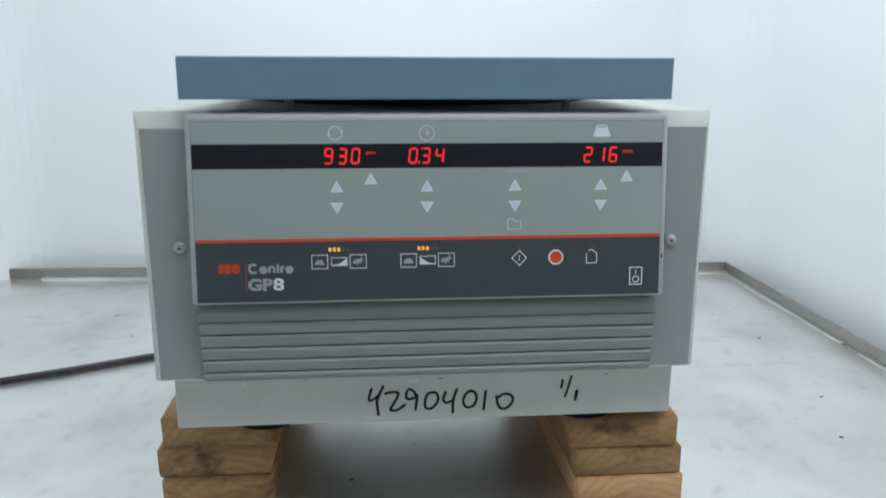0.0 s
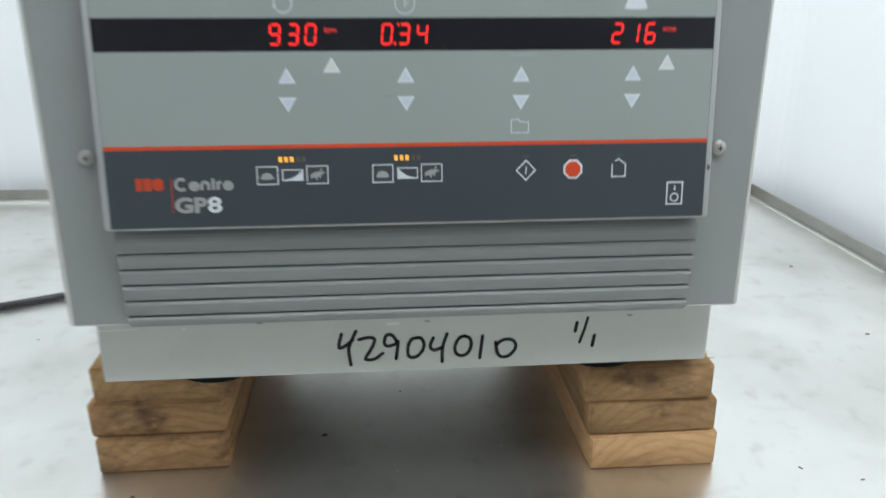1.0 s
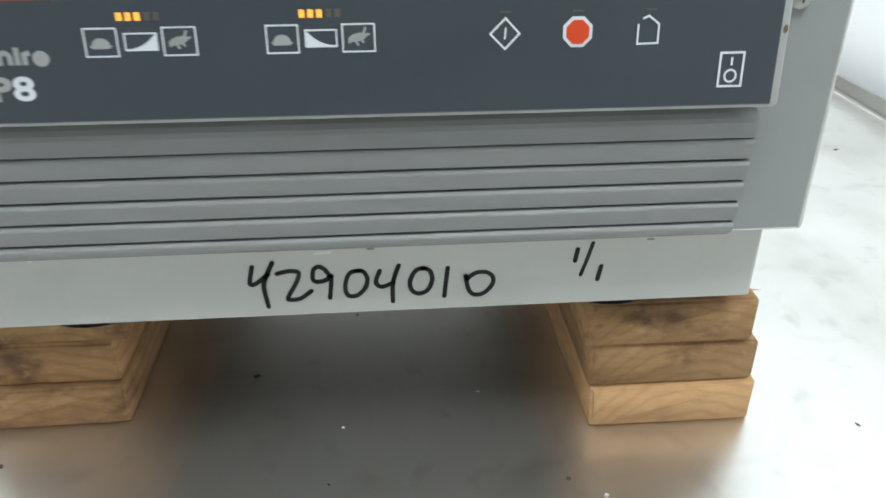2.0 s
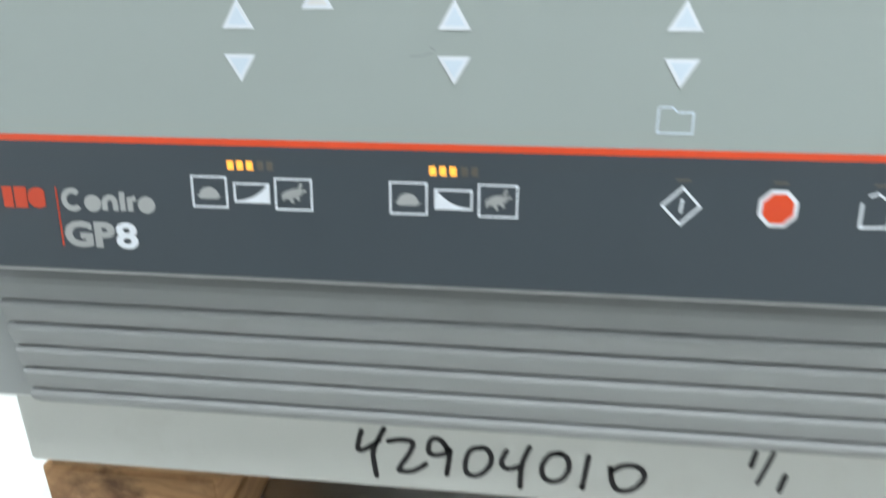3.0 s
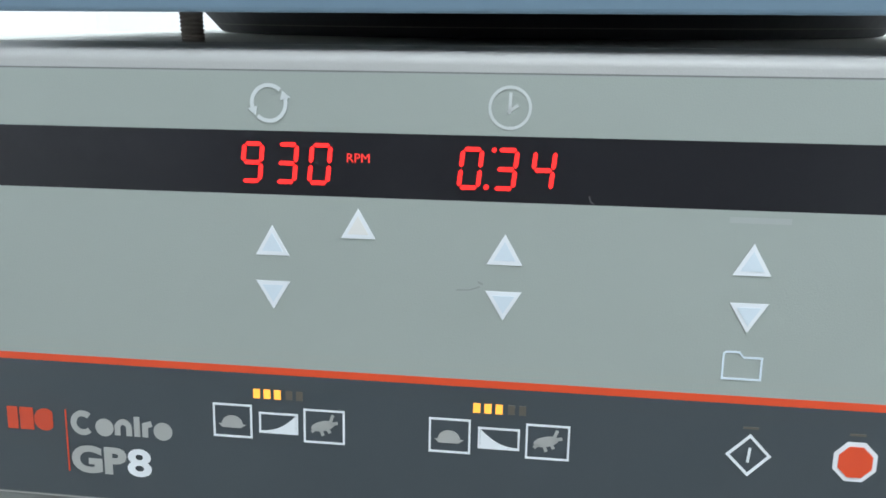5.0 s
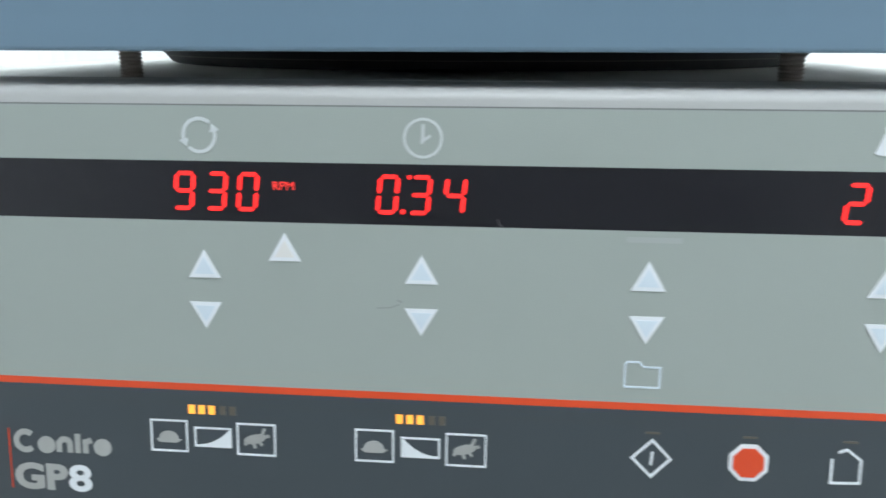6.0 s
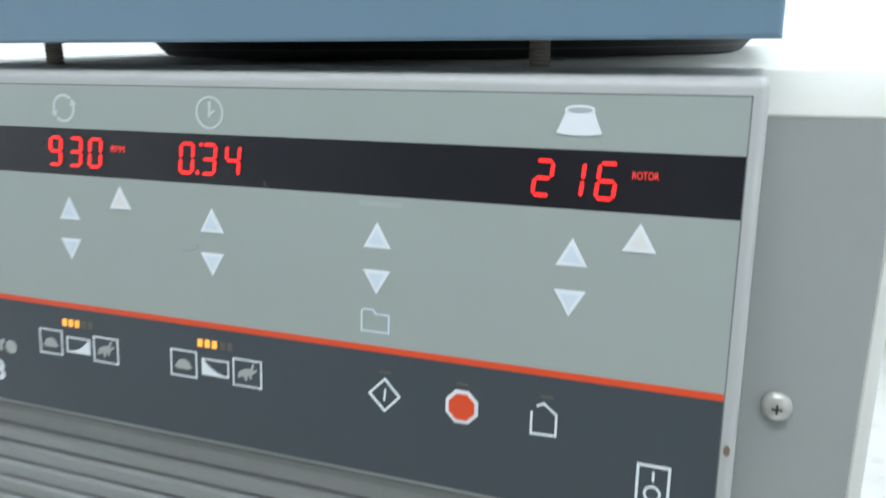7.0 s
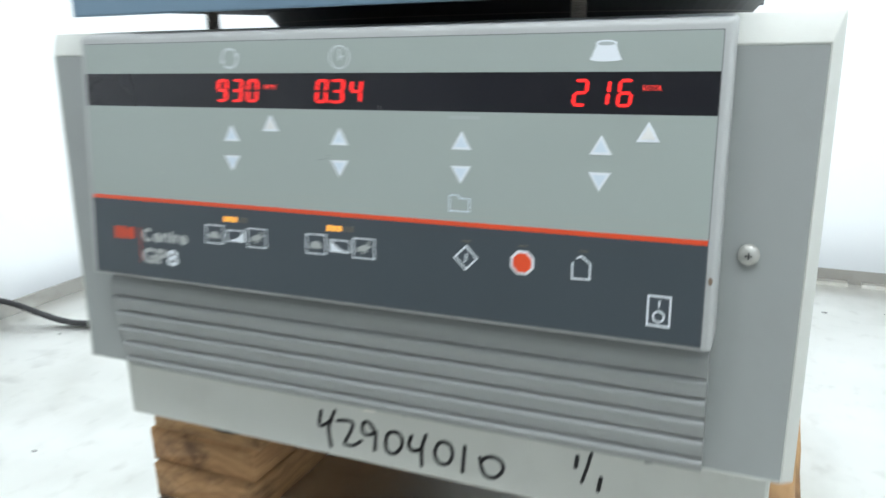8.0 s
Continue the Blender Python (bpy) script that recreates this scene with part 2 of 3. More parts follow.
def on_panel(x, z, n=0.0):
    k = math.hypot(1, LEAN_K)
    return Vector((x, -0.030 - (0.52 - z) * LEAN_K - n / k, z + n * LEAN_K / k))


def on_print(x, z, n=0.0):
    """From the overlay's coordinates to the console, stretched slightly to fit a plane set further back."""
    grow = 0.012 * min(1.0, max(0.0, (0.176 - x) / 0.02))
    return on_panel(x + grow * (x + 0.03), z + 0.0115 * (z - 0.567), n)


def on_base(x, z, n=0.0):
    return Vector((x, 0.0135 - n, z))


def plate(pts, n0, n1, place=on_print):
    """A thin printed or fitted piece with the outline pts, from height n0 to n1 over a surface."""
    b = bmesh.new()
    top = [b.verts.new(place(x, z, n1)) for x, z in pts]
    low = [b.verts.new(place(x, z, n0)) for x, z in pts]
    b.faces.new(top)
    b.faces.new(low[::-1])
    for i in range(len(pts)):
        j = (i + 1) % len(pts)
        b.faces.new((top[i], low[i], low[j], top[j]))
    bmesh.ops.recalc_face_normals(b, faces=b.faces[:])
    return b


def rect(x0, x1, z0, z1):
    return [(x0, z0), (x1, z0), (x1, z1), (x0, z1)]


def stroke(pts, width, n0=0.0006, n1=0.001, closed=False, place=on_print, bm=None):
    """A line of even width along pts, with mitred corners."""
    b = bm or bmesh.new()
    count = len(pts)
    left, right = [], []
    for i in range(count):
        p = Vector(pts[i])
        a = Vector(pts[i - 1]) if closed or i > 0 else None
        c = Vector(pts[(i + 1) % count]) if closed or i < count - 1 else None
        d0 = (p - a).normalized() if a is not None else None
        d1 = (c - p).normalized() if c is not None else None
        d0, d1 = d0 or d1, d1 or d0
        t = (d0 + d1)
        t = t.normalized() if t.length > 1e-6 else d0
        nrm = Vector((-t.y, t.x))
        half = width / 2 / max(0.5, abs(nrm.dot(Vector((-d0.y, d0.x)))))
        left.append(p + nrm * half)
        right.append(p - nrm * half)
    rings = [[b.verts.new(place(q.x, q.y, h)) for q, h in ((left[i], n1), (right[i], n1), (right[i], n0), (left[i], n0))] for i in range(count)]
    for i in range(count if closed else count - 1):
        r, s = rings[i], rings[(i + 1) % count]
        for k in range(4):
            b.faces.new((r[k], r[(k + 1) % 4], s[(k + 1) % 4], s[k]))
    if not closed:
        b.faces.new(rings[0])
        b.faces.new(rings[-1][::-1])
    bmesh.ops.recalc_face_normals(b, faces=b.faces[:])
    return b


def arc(cx, cz, r, a0, a1, count=24, rz=None):
    return [(cx + r * math.cos(radians(a0 + (a1 - a0) * i / count)), cz + (rz or r) * math.sin(radians(a0 + (a1 - a0) * i / count))) for i in range(count + 1)]


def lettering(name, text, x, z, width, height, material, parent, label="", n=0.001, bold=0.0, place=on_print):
    """Text set flat on a surface with its lower left corner at x, z, stretched to its width and height."""
    cu = bpy.data.curves.new(name, "FONT")
    cu.body, cu.size, cu.resolution_u, cu.offset = text, 1.0, 4, bold
    tmp = bpy.data.objects.new(name, cu)
    scene.collection.objects.link(tmp)
    me = bpy.data.meshes.new_from_object(tmp.evaluated_get(bpy.context.evaluated_depsgraph_get()))
    bpy.data.objects.remove(tmp)
    xs, ys = [v.co.x for v in me.vertices], [v.co.y for v in me.vertices]
    b = bmesh.new()
    b.from_mesh(me)
    bpy.data.meshes.remove(me)
    for v in b.verts:
        u = (v.co.x - min(xs)) / (max(xs) - min(xs)) * width + x
        w = (v.co.y - min(ys)) / (max(ys) - min(ys)) * height + z
        v.co = place(u, w, n)
    return part(name, b, material, parent, label)


# ---- the room ----
FLOOR_Z, CEIL_Z = -0.88, 1.95
WX0, WX1, WY0, WY1 = -1.19, 1.03, -3.2, 1.36
tagged(part("floor", box(WX0 - 0.1, WX1 + 0.1, WY0 - 0.1, WY1 + 0.1, FLOOR_Z - 0.1, FLOOR_Z), M_FLOOR), "grey concrete floor", "floor", kind="structure")
tagged(part("ceiling", box(WX0 - 0.1, WX1 + 0.1, WY0 - 0.1, WY1 + 0.1, CEIL_Z, CEIL_Z + 0.1), M_ROOM), "unseen grey ceiling, darkened to cut fill light", "ceiling", kind="structure")


def curved_wall(name, material, radius=0.22):
    """The white sheet wall round three sides of the table, with coved corners."""
    b = bmesh.new()
    inner = [(WX0, WY0)] + [(WX0 + radius + x, WY1 - radius + y) for x, y in arc(0, 0, radius, 180, 90, 12)]
    inner += [(WX1 - radius + x, WY1 - radius + y) for x, y in arc(0, 0, radius, 90, 0, 12)] + [(WX1, WY0)]
    rows = []
    for k, (x, y) in enumerate(inner):
        if k == 0:
            d = (-0.1, 0)
        elif k == len(inner) - 1:
            d = (0.1, 0)
        else:
            side = -1 if k <= 13 else 1
            ang = 180 - 90 * (k - 1) / 12 if side < 0 else 90 - 90 * (k - 14) / 12
            d = (0.1 * math.cos(radians(ang)), 0.1 * math.sin(radians(ang)))
        rows.append([b.verts.new((x + o * d[0], y + o * d[1], z)) for o, z in ((0, FLOOR_Z), (0, CEIL_Z), (1, CEIL_Z), (1, FLOOR_Z))])
    for r, s in zip(rows, rows[1:]):
        for k in range(4):
            b.faces.new((r[k], r[(k + 1) % 4], s[(k + 1) % 4], s[k]))
    b.faces.new(rows[0])
    b.faces.new(rows[-1][::-1])
    bmesh.ops.recalc_face_normals(b, faces=b.faces[:])
    return part(name, b, material)


tagged(curved_wall("wall_back", M_WALL), "plain bright white wall round the table", "wall", kind="structure")
tagged(part("wall_front", box(WX0 - 0.1, WX1 + 0.1, WY0 - 0.1, WY0, FLOOR_Z, CEIL_Z), M_ROOM), "unseen grey wall, darkened to cut fill light", "wall", kind="structure")


def ceiling_light(x, y, sx, sy):
    t = thing("ceiling_light", (x, y, CEIL_Z), "white ceiling light with a frosted diffuser", "ceiling light", "ceiling lights")
    f = bmesh.new()
    for a in ((x - sx, x + sx, y - sy - 0.03, y - sy), (x - sx, x + sx, y + sy, y + sy + 0.03), (x - sx - 0.03, x - sx, y - sy - 0.03, y + sy + 0.03), (x + sx, x + sx + 0.03, y - sy - 0.03, y + sy + 0.03)):
        box(*a, CEIL_Z - 0.06, CEIL_Z, 0.003, 1, bm=f)
    part("frame", f, M_WHITE, t)
    part("diffuser", box(x - sx, x + sx, y - sy, y + sy, CEIL_Z - 0.05, CEIL_Z - 0.03), M_TUBE, t, "frosted glowing diffuser")


ceiling_light(0.0, 0.55, 0.66, 0.31)
ceiling_light(0.30, -0.72, 0.66, 0.31)

# ---- the steel table ----
TX0, TX1, TY0, TY1 = -1.13, 0.965, -0.95, 1.24
table = thing("steel_table", (-0.08, 0.1, FLOOR_Z), "worn stainless steel table with upturned edges", "table")
RIM = 0.03
BACK_L, BACK_R = 1.312, 1.236


def skewed(x0, x1, d0, d1, z0, z1):
    """A bar along the table's back edge, which runs a little out of square."""
    b = box(x0, x1, d0, d1, z0, z1)
    for v in b.verts:
        v.co.y += BACK_L + (BACK_R - BACK_L) * (v.co.x - TX0) / (TX1 - TX0)
    return b


top = box(TX0, TX1, TY0, 0, -0.04, 0.0)
for v in top.verts:
    if v.co.y > TY0 + 0.1:
        v.co.y = BACK_L if v.co.x < 0 else BACK_R
part("tabletop", top, M_STEEL, table, "scratched and smudged steel tabletop")
part("back_rim", skewed(TX0, TX1, 0.001, 0.006, -0.04, RIM), M_RIM, table, "dull upturned steel edge")
part("side_rim", box(TX1 + 0.001, TX1 + 0.006, TY0, TY1 + 0.006, -0.04, RIM, 0.001, 1), M_RIM, table, "dull upturned steel edge")
part("side_rim", box(TX0 - 0.006, TX0 - 0.001, TY0, BACK_L + 0.004, -0.04, RIM, 0.001, 1), M_RIM, table, "dull upturned steel edge")
for x0, x1 in ((TX0 + 0.12, 0.455), (0.482, TX1 - 0.001)):
    part("back_ledge", skewed(x0, x1, -0.02, 0.0, 0.0, 0.007), M_STEEL, table, "bright folded steel seam")
for y0, y1 in ((TY0, 0.560), (0.622, TY1 - 0.02)):
    part("side_ledge", box(TX1 - 0.012, TX1, y0, y1, 0.0, 0.004, 0.001, 1), M_STEEL, table, "bright folded steel seam with a torn gap")
for lx in (TX0 + 0.06, TX1 - 0.06):
    for ly in (TY0 + 0.06, TY1 - 0.06):
        part("leg", box(lx - 0.02, lx + 0.02, ly - 0.02, ly + 0.02, FLOOR_Z, -0.041, 0.003), M_RIM, table)


# ---- timber blocks ----
def board(x0, x1, y0, y1, z0, z1, turn, seed, material=None, rounding=0.0035):
    cx, cy, cz = (x0 + x1) / 2, (y0 + y1) / 2, (z0 + z1) / 2
    b = bmesh.new()
    bmesh.ops.create_cube(b, size=1)
    for v in b.verts:
        v.co = Vector((v.co.x * (x1 - x0), v.co.y * (y1 - y0), v.co.z * (z1 - z0)))
    bmesh.ops.subdivide_edges(b, edges=[e for e in b.edges if abs(e.verts[0].co.y - e.verts[1].co.y) > 0.1], cuts=10, use_grid_fill=True)
    long_edges = [e for e in b.edges if abs(e.verts[0].co.y - e.verts[1].co.y) > 0.01 and abs(e.verts[0].co.x) > (x1 - x0) * 0.49 and abs(e.verts[0].co.z) > (z1 - z0) * 0.49]
    bmesh.ops.bevel(b, geom=long_edges, offset=rounding, segments=4, profile=0.5, affect="EDGES")
    end_edges = [e for e in b.edges if all(abs(abs(v.co.y) - (y1 - y0) / 2) < 1e-5 for v in e.verts)]
    bmesh.ops.bevel(b, geom=end_edges, offset=0.0032, segments=3, affect="EDGES")
    for v in b.verts:
        q = v.co * 22 + Vector((seed * 7.3, 0, 0))
        v.co.x += 0.0022 * noise.noise(q)
        v.co.z += 0.0010 * noise.noise(q + Vector((5, 5, 5)))
    me = bpy.data.meshes.new("timber_block")
    b.to_mesh(me)
    b.free()
    me.shade_smooth()
    me.materials.append(material or M_WOOD)
    ob = new("timber_block", me)
    ob.matrix_world = pose(cx, cy, cz, 0, 0, turn)
    return tagged(ob, "pale clean sawn pine timber block lying on the steel table" if material else "stained sawn pine timber block stacked under the machine", "wood block", "timber blocks under the machine")


TH = 0.0445
board(0.204, 0.356, 0.031, 0.66, 0.0, TH, 0.0, 1, M_PALE)
board(0.202, 0.354, 0.034, 0.66, TH, 2 * TH, -0.2, 2, None, 0.0066)
frayed = board(0.196, 0.346, 0.033, 0.66, 2 * TH, 3 * TH, -0.4, 3, None, 0.0060)
board(-0.365, -0.216, 0.071, 0.68, 0.0, TH, 0.1, 4)
board(-0.368, -0.215, 0.077, 0.68, TH, 2 * TH, -0.2, 5, None, 0.0050)
board(-0.362, -0.205, 0.077, 0.68, 2 * TH, 3 * TH, 0.2, 6)


def splinter(x, y, z, dx, dy, dz, width):
    """A raised sliver of torn wood, thick at its root and pointed at its tip."""
    b = bmesh.new()
    root = [b.verts.new((x, y - width, z)), b.verts.new((x, y + width, z)), b.verts.new((x - width * 0.6, y, z - width))]
    tip = b.verts.new((x + dx, y + dy, z + dz))
    b.faces.new(root)
    for i in range(3):
        b.faces.new((root[i], root[(i + 1) % 3], tip))
    bmesh.ops.recalc_face_normals(b, faces=b.faces[:])
    part("splinter", b, M_PALE, frayed, "raised pale sliver of torn wood")


splinter(0.066, -0.302, 0.0215, 0.007, 0.012, 0.0075, 0.0022)
splinter(0.069, -0.296, 0.0205, 0.009, -0.008, 0.0045, 0.0018)
splinter(0.062, -0.290, 0.0220, 0.006, 0.014, 0.0035, 0.0020)

# ---- the centrifuge ----
BACK = 0.62
cf = thing("centrifuge", (0, 0.3, 3 * TH), "grey and cream benchtop centrifuge with lit red digits and blue lid", "centrifuge")

# base skirt
base = part("base", box(-0.321, 0.321, 0.0135, BACK - 0.02, 0.149, 0.232, 0.003), M_CREAM, cf, "cream painted base skirt with marker writing")
# unseen plate, added to darken what the tabletop reflects under the machine
part("underside", box(-0.315, 0.315, 0.02, BACK - 0.028, 0.1464, 0.1492, 0.001, 1), M_UNDER, cf, "added dark plate under the base")
for fx in (-0.216, 0.216):
    for fy in (0.079, 0.53):
        part("foot", cyl(0.047, 0.050, 0.0135, Matrix.Translation((fx, fy, 0.14025)), 28, 0.002), M_FOOT, cf, "black rubber foot")


# cabinet shell: tapers a little towards its foot
def shell():
    b = bmesh.new()

    def loop(top, low):
        (h1, y1, z1), (h0, y0, z0) = top, low
        return [b.verts.new(c) for c in ((-h1, y1, z1), (h1, y1, z1), (h0, y0, z0), (-h0, y0, z0))]

    back = loop((0.3385, BACK, 0.548), (0.3350, BACK, 0.2265))
    outer = loop((0.3385, 0.0010, 0.548), (0.3350, -0.0115, 0.2265))
    crest = loop((0.3316, -0.0104, 0.5290), (0.3274, -0.0218, 0.2292))
    sunk = loop((0.3304, -0.0088, 0.5278), (0.3262, -0.0202, 0.2304))
    for a, c in ((back, outer), (outer, crest), (crest, sunk)):
        for k in range(4):
            b.faces.new((a[k], a[(k + 1) % 4], c[(k + 1) % 4], c[k]))
    b.faces.new(back)
    b.faces.new(sunk)
    bmesh.ops.recalc_face_normals(b, faces=b.faces[:])
    rim = [e for e in b.edges if all(v.co.y < 0.1 for v in e.verts)]
    bmesh.ops.bevel(b, geom=rim, offset=0.0022, segments=3, profile=0.5, affect="EDGES", clamp_overlap=True)
    return b


part("cabinet", shell(), M_CREAM, cf, "cream moulded cabinet shell", True)


# grey side fields beside the console
def side_field(s):
    b = bmesh.new()
    ring = [(s * 0.2700, 0.5280), (s * 0.3306, 0.5280), (s * 0.3264, 0.2302), (s * 0.2700, 0.2302)]
    for d in (-0.0006, 0.004):
        for x, z in ring:
            b.verts.new((x, -0.0088 - (0.5278 - z) * 0.0383 + d, z))
    b.verts.ensure_lookup_table()
    b.faces.new([b.verts[i] for i in (0, 1, 2, 3)])
    b.faces.new([b.verts[i] for i in (7, 6, 5, 4)])
    for i in range(4):
        j = (i + 1) % 4
        b.faces.new([b.verts[k] for k in (i, i + 4, j + 4, j)])
    bmesh.ops.recalc_face_normals(b, faces=b.faces[:])
    p = part("side_field", b, M_GREY, cf, "mid-grey textured plastic field")
    y = -0.0088 - (0.5278 - 0.392) * 0.0383 - 0.0008
    head = cyl(0.0070, 0.0070, 0.003, pose(s * 0.2938, y - 0.001, 0.392, 90), 24)
    bmesh.ops.create_uvsphere(head, u_segments=24, v_segments=12, radius=0.0070, matrix=pose(s * 0.2938, y - 0.002, 0.392, 90) @ Matrix.Diagonal((1, 1, 0.5, 1)))
    screw = part("screw", head, M_SCREW, p, "pale painted cross-head screw", True)
    slot = box(s * 0.2938 - 0.0024, s * 0.2938 + 0.0024, y - 0.0058, y - 0.004, 0.3915, 0.3925)
    box(s * 0.2938 - 0.0005, s * 0.2938 + 0.0005, y - 0.0058, y - 0.004, 0.3896, 0.3944, bm=slot)
    part("cross_slot", slot, M_GAP, p)


side_field(-1)
side_field(1)


# console housing
def console():
    b = bmesh.new()
    X = 0.2765
    v = [b.verts.new(c) for c in (on_panel(-X, 0.5455), on_panel(X, 0.5455), on_panel(X, 0.3312), on_panel(-X, 0.3312), (-X, 0.012, 0.549), (X, 0.012, 0.549), (X, 0.012, 0.3312), (-X, 0.012, 0.3312))]
    for f in ((0, 1, 2, 3), (7, 6, 5, 4), (0, 4, 5, 1), (1, 5, 6, 2), (2, 6, 7, 3), (3, 7, 4, 0)):
        b.faces.new([v[i] for i in f])
    bmesh.ops.recalc_face_normals(b, faces=b.faces[:])
    bmesh.ops.bevel(b, geom=b.edges[:], offset=0.0042, segments=4, profile=0.5, affect="EDGES")
    return b


housing = part("console", console(), M_FRAME, cf, "light grey rounded console housing", True)
OX = 0.2695


def band(z0, z1, n1=0.0006, w=OX):
    return plate(rect(-w, w, z0, z1), -0.001, n1, on_panel)


part("seam", band(0.3341, 0.5387, 0.0002, OX + 0.0007), M_SEAM, housing, "dark seam round the overlay")
icons = part("upper_overlay", band(0.5130, 0.5380), M_OVERLAY, cf, "grey-green printed overlay")
display = part("display_window", band(0.4854, 0.5130, 0.0005), M_WINDOW, cf, "smoked black display window")
keys = part("middle_overlay", band(0.4063, 0.4854), M_OVERLAY, cf, "grey-green printed overlay")
part("red_line", band(0.4029, 0.4063, 0.0007), M_RED, cf, "thin red line")
lower = part("lower_overlay", band(0.3348, 0.4029), M_DARK, cf, "charcoal printed overlay")

# ventilation grille: leans back towards its foot, each slat stands out with a rounded upper lip
GZ, GY, GP_Z, GP_Y = 0.3040, -0.0330, 0.01645, 0.0017


def prism(prof, x0, x1):
    b = bmesh.new()
    ends = [[b.verts.new((x, y, z)) for y, z in prof] for x in (x0, x1)]
    for i in range(len(prof)):
        k = (i + 1) % len(prof)
        b.faces.new((ends[0][i], ends[0][k], ends[1][k], ends[1][i]))
    b.faces.new(ends[0][::-1])
    b.faces.new(ends[1])
    bmesh.ops.recalc_face_normals(b, faces=b.faces[:])
    return b


def slat(k, x=0.2742):
    y, z = GY + k * GP_Y, GZ - k * GP_Z
    low = z - GP_Z + 0.0014 if k < 4 else 0.2290
    prof = [(-0.006, z), (y + 0.0030, z)] + [(y + 0.0030 - 0.0042 * math.sin(radians(a)), z - 0.0030 * (1 - math.cos(radians(a)))) for a in (15, 30, 45, 60, 75, 90)]
    prof += [(y - 0.0009, z - 0.0046), (y + GP_Y * (z - low) / GP_Z + 0.0001, low + 0.0012), (y + GP_Y * (z - low) / GP_Z + 0.0016, low), (-0.006, low)]
    return part("slat", prism(prof, -x, x), M_GRILLE, grille)


grille = part("grille_back", box(-0.2708, 0.2708, -0.0055, 0.010, 0.229, 0.330, 0.001, 1), M_RECESS, cf, "grille back, coloured dark for the shade between slats")
cove = [(-0.0100 - 0.0233 * math.sin(radians(a)), 0.3284 - 0.0125 * (1 - math.cos(radians(a)))) for a in range(0, 91, 15)]
part("grille_top", prism(cove + [(-0.0328, GZ + 0.0016), (-0.0314, GZ + 0.0007), (-0.006, GZ + 0.0007), (-0.006, 0.3284)], -0.2742, 0.2742), M_GRILLE, grille, "coved strip under the console")
for k in range(5):
    slat(k)
part("lower_lip", box(-0.274, 0.274, -0.0222, -0.006, 0.2268, 0.2287, 0.0008), M_GREY, grille)
# display: seven-segment digits
SEG = {"0": "abcdef", "1": "bc", "2": "abged", "3": "abgcd", "4": "fgbc", "5": "afgcd", "6": "afgedc", "7": "abc", "8": "abcdefg", "9": "abcfgd"}


def digit(ch, x, z, w, h):
    t, slant, g = 0.0018, 0.10, 0.0004
    back = part("digit", plate([(x - 0.001, z - 0.001), (x + w + 0.001, z - 0.001), (x + w + 0.003, z + h + 0.001), (x + 0.001, z + h + 0.001)], -0.0009, 0.0007), M_WINDOW, cf, "red seven-segment digit on a dark field")

    def bar(p, q):
        b = bmesh.new()
        d = (Vector(q) - Vector(p)).normalized()
        nrm = Vector((-d.y, d.x)) * t / 2
        p, q = Vector(p) + d * g, Vector(q) - d * g
        pts = [p, p + d * t / 2 + nrm, q - d * t / 2 + nrm, q, q - d * t / 2 - nrm, p + d * t / 2 - nrm]
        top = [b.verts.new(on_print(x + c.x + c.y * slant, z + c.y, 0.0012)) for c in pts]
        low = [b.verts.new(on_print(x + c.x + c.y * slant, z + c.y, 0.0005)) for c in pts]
        b.faces.new(top[::-1])
        for i in range(6):
            b.faces.new((top[i], top[(i + 1) % 6], low[(i + 1) % 6], low[i]))
        bmesh.ops.recalc_face_normals(b, faces=b.faces[:])
        part("segment", b, M_LED, back, "glowing red segment")

    o = t / 2
    L, R, B, T, C = o, w - o, o, h - o, h / 2
    where = {"a": ((L, T), (R, T)), "b": ((R, C), (R, T)), "c": ((R, B), (R, C)), "d": ((L, B), (R, B)), "e": ((L, B), (L, C)), "f": ((L, C), (L, T)), "g": ((L, C), (R, C))}
    for s in SEG[ch]:
        bar(*where[s])
    return back


for ch, x in (("9", -0.1228), ("3", -0.1075), ("0", -0.0928), ("0", -0.0283), ("3", -0.0137), ("4", 0.0018), ("2", 0.1752), ("1", 0.1900), ("6", 0.2050)):
    digit(ch, x, 0.4912, 0.0098, 0.0177)
part("decimal_point", plate([(x, z) for x, z in arc(-0.0158, 0.4925, 0.0011, 0, 340, 10)], 0.0005, 0.0011), M_LED, display)
part("colon_dot", plate([(x, z) for x, z in arc(-0.0128, 0.5079, 0.001, 0, 340, 10)], 0.0005, 0.0011), M_LED, display)
lettering("rpm_word", "RPM", -0.0752, 0.5012, 0.0098, 0.0037, M_LED_DIM, display, "small glowing red word")
lettering("rotor_word", "ROTOR", 0.2222, 0.5016, 0.0118, 0.0034, M_LED_DIM, display, "small glowing red word")

# keys and symbols of the overlay


def tri_key(x, base, tip, half, material):
    up = 1 if tip > base else -1
    part("arrow_key", plate([(x - half, base), (x + half, base), (x, tip)], 0.0005, 0.0011), M_WHITE, keys, "white raised triangle key")
    s = 0.62
    mz = base + (tip - base) * 0.36
    part("key_face", plate([(x - half * s, mz + (base - mz) * s), (x + half * s, mz + (base - mz) * s), (x, mz + (tip - mz) * s)], 0.0011, 0.0014), material, keys)


M_KEYFACE = mat("pale_blue_key", (0.62, 0.71, 0.78), 0.4)
for x in (-0.1088, -0.0071, 0.0939, 0.1967):
    tri_key(x, 0.4598, 0.4730, 0.0076, M_KEYFACE)
    tri_key(x, 0.4482, 0.4356, 0.0077, M_KEYFACE)
tri_key(-0.0704, 0.4686, 0.4816, 0.0076, M_WARM)
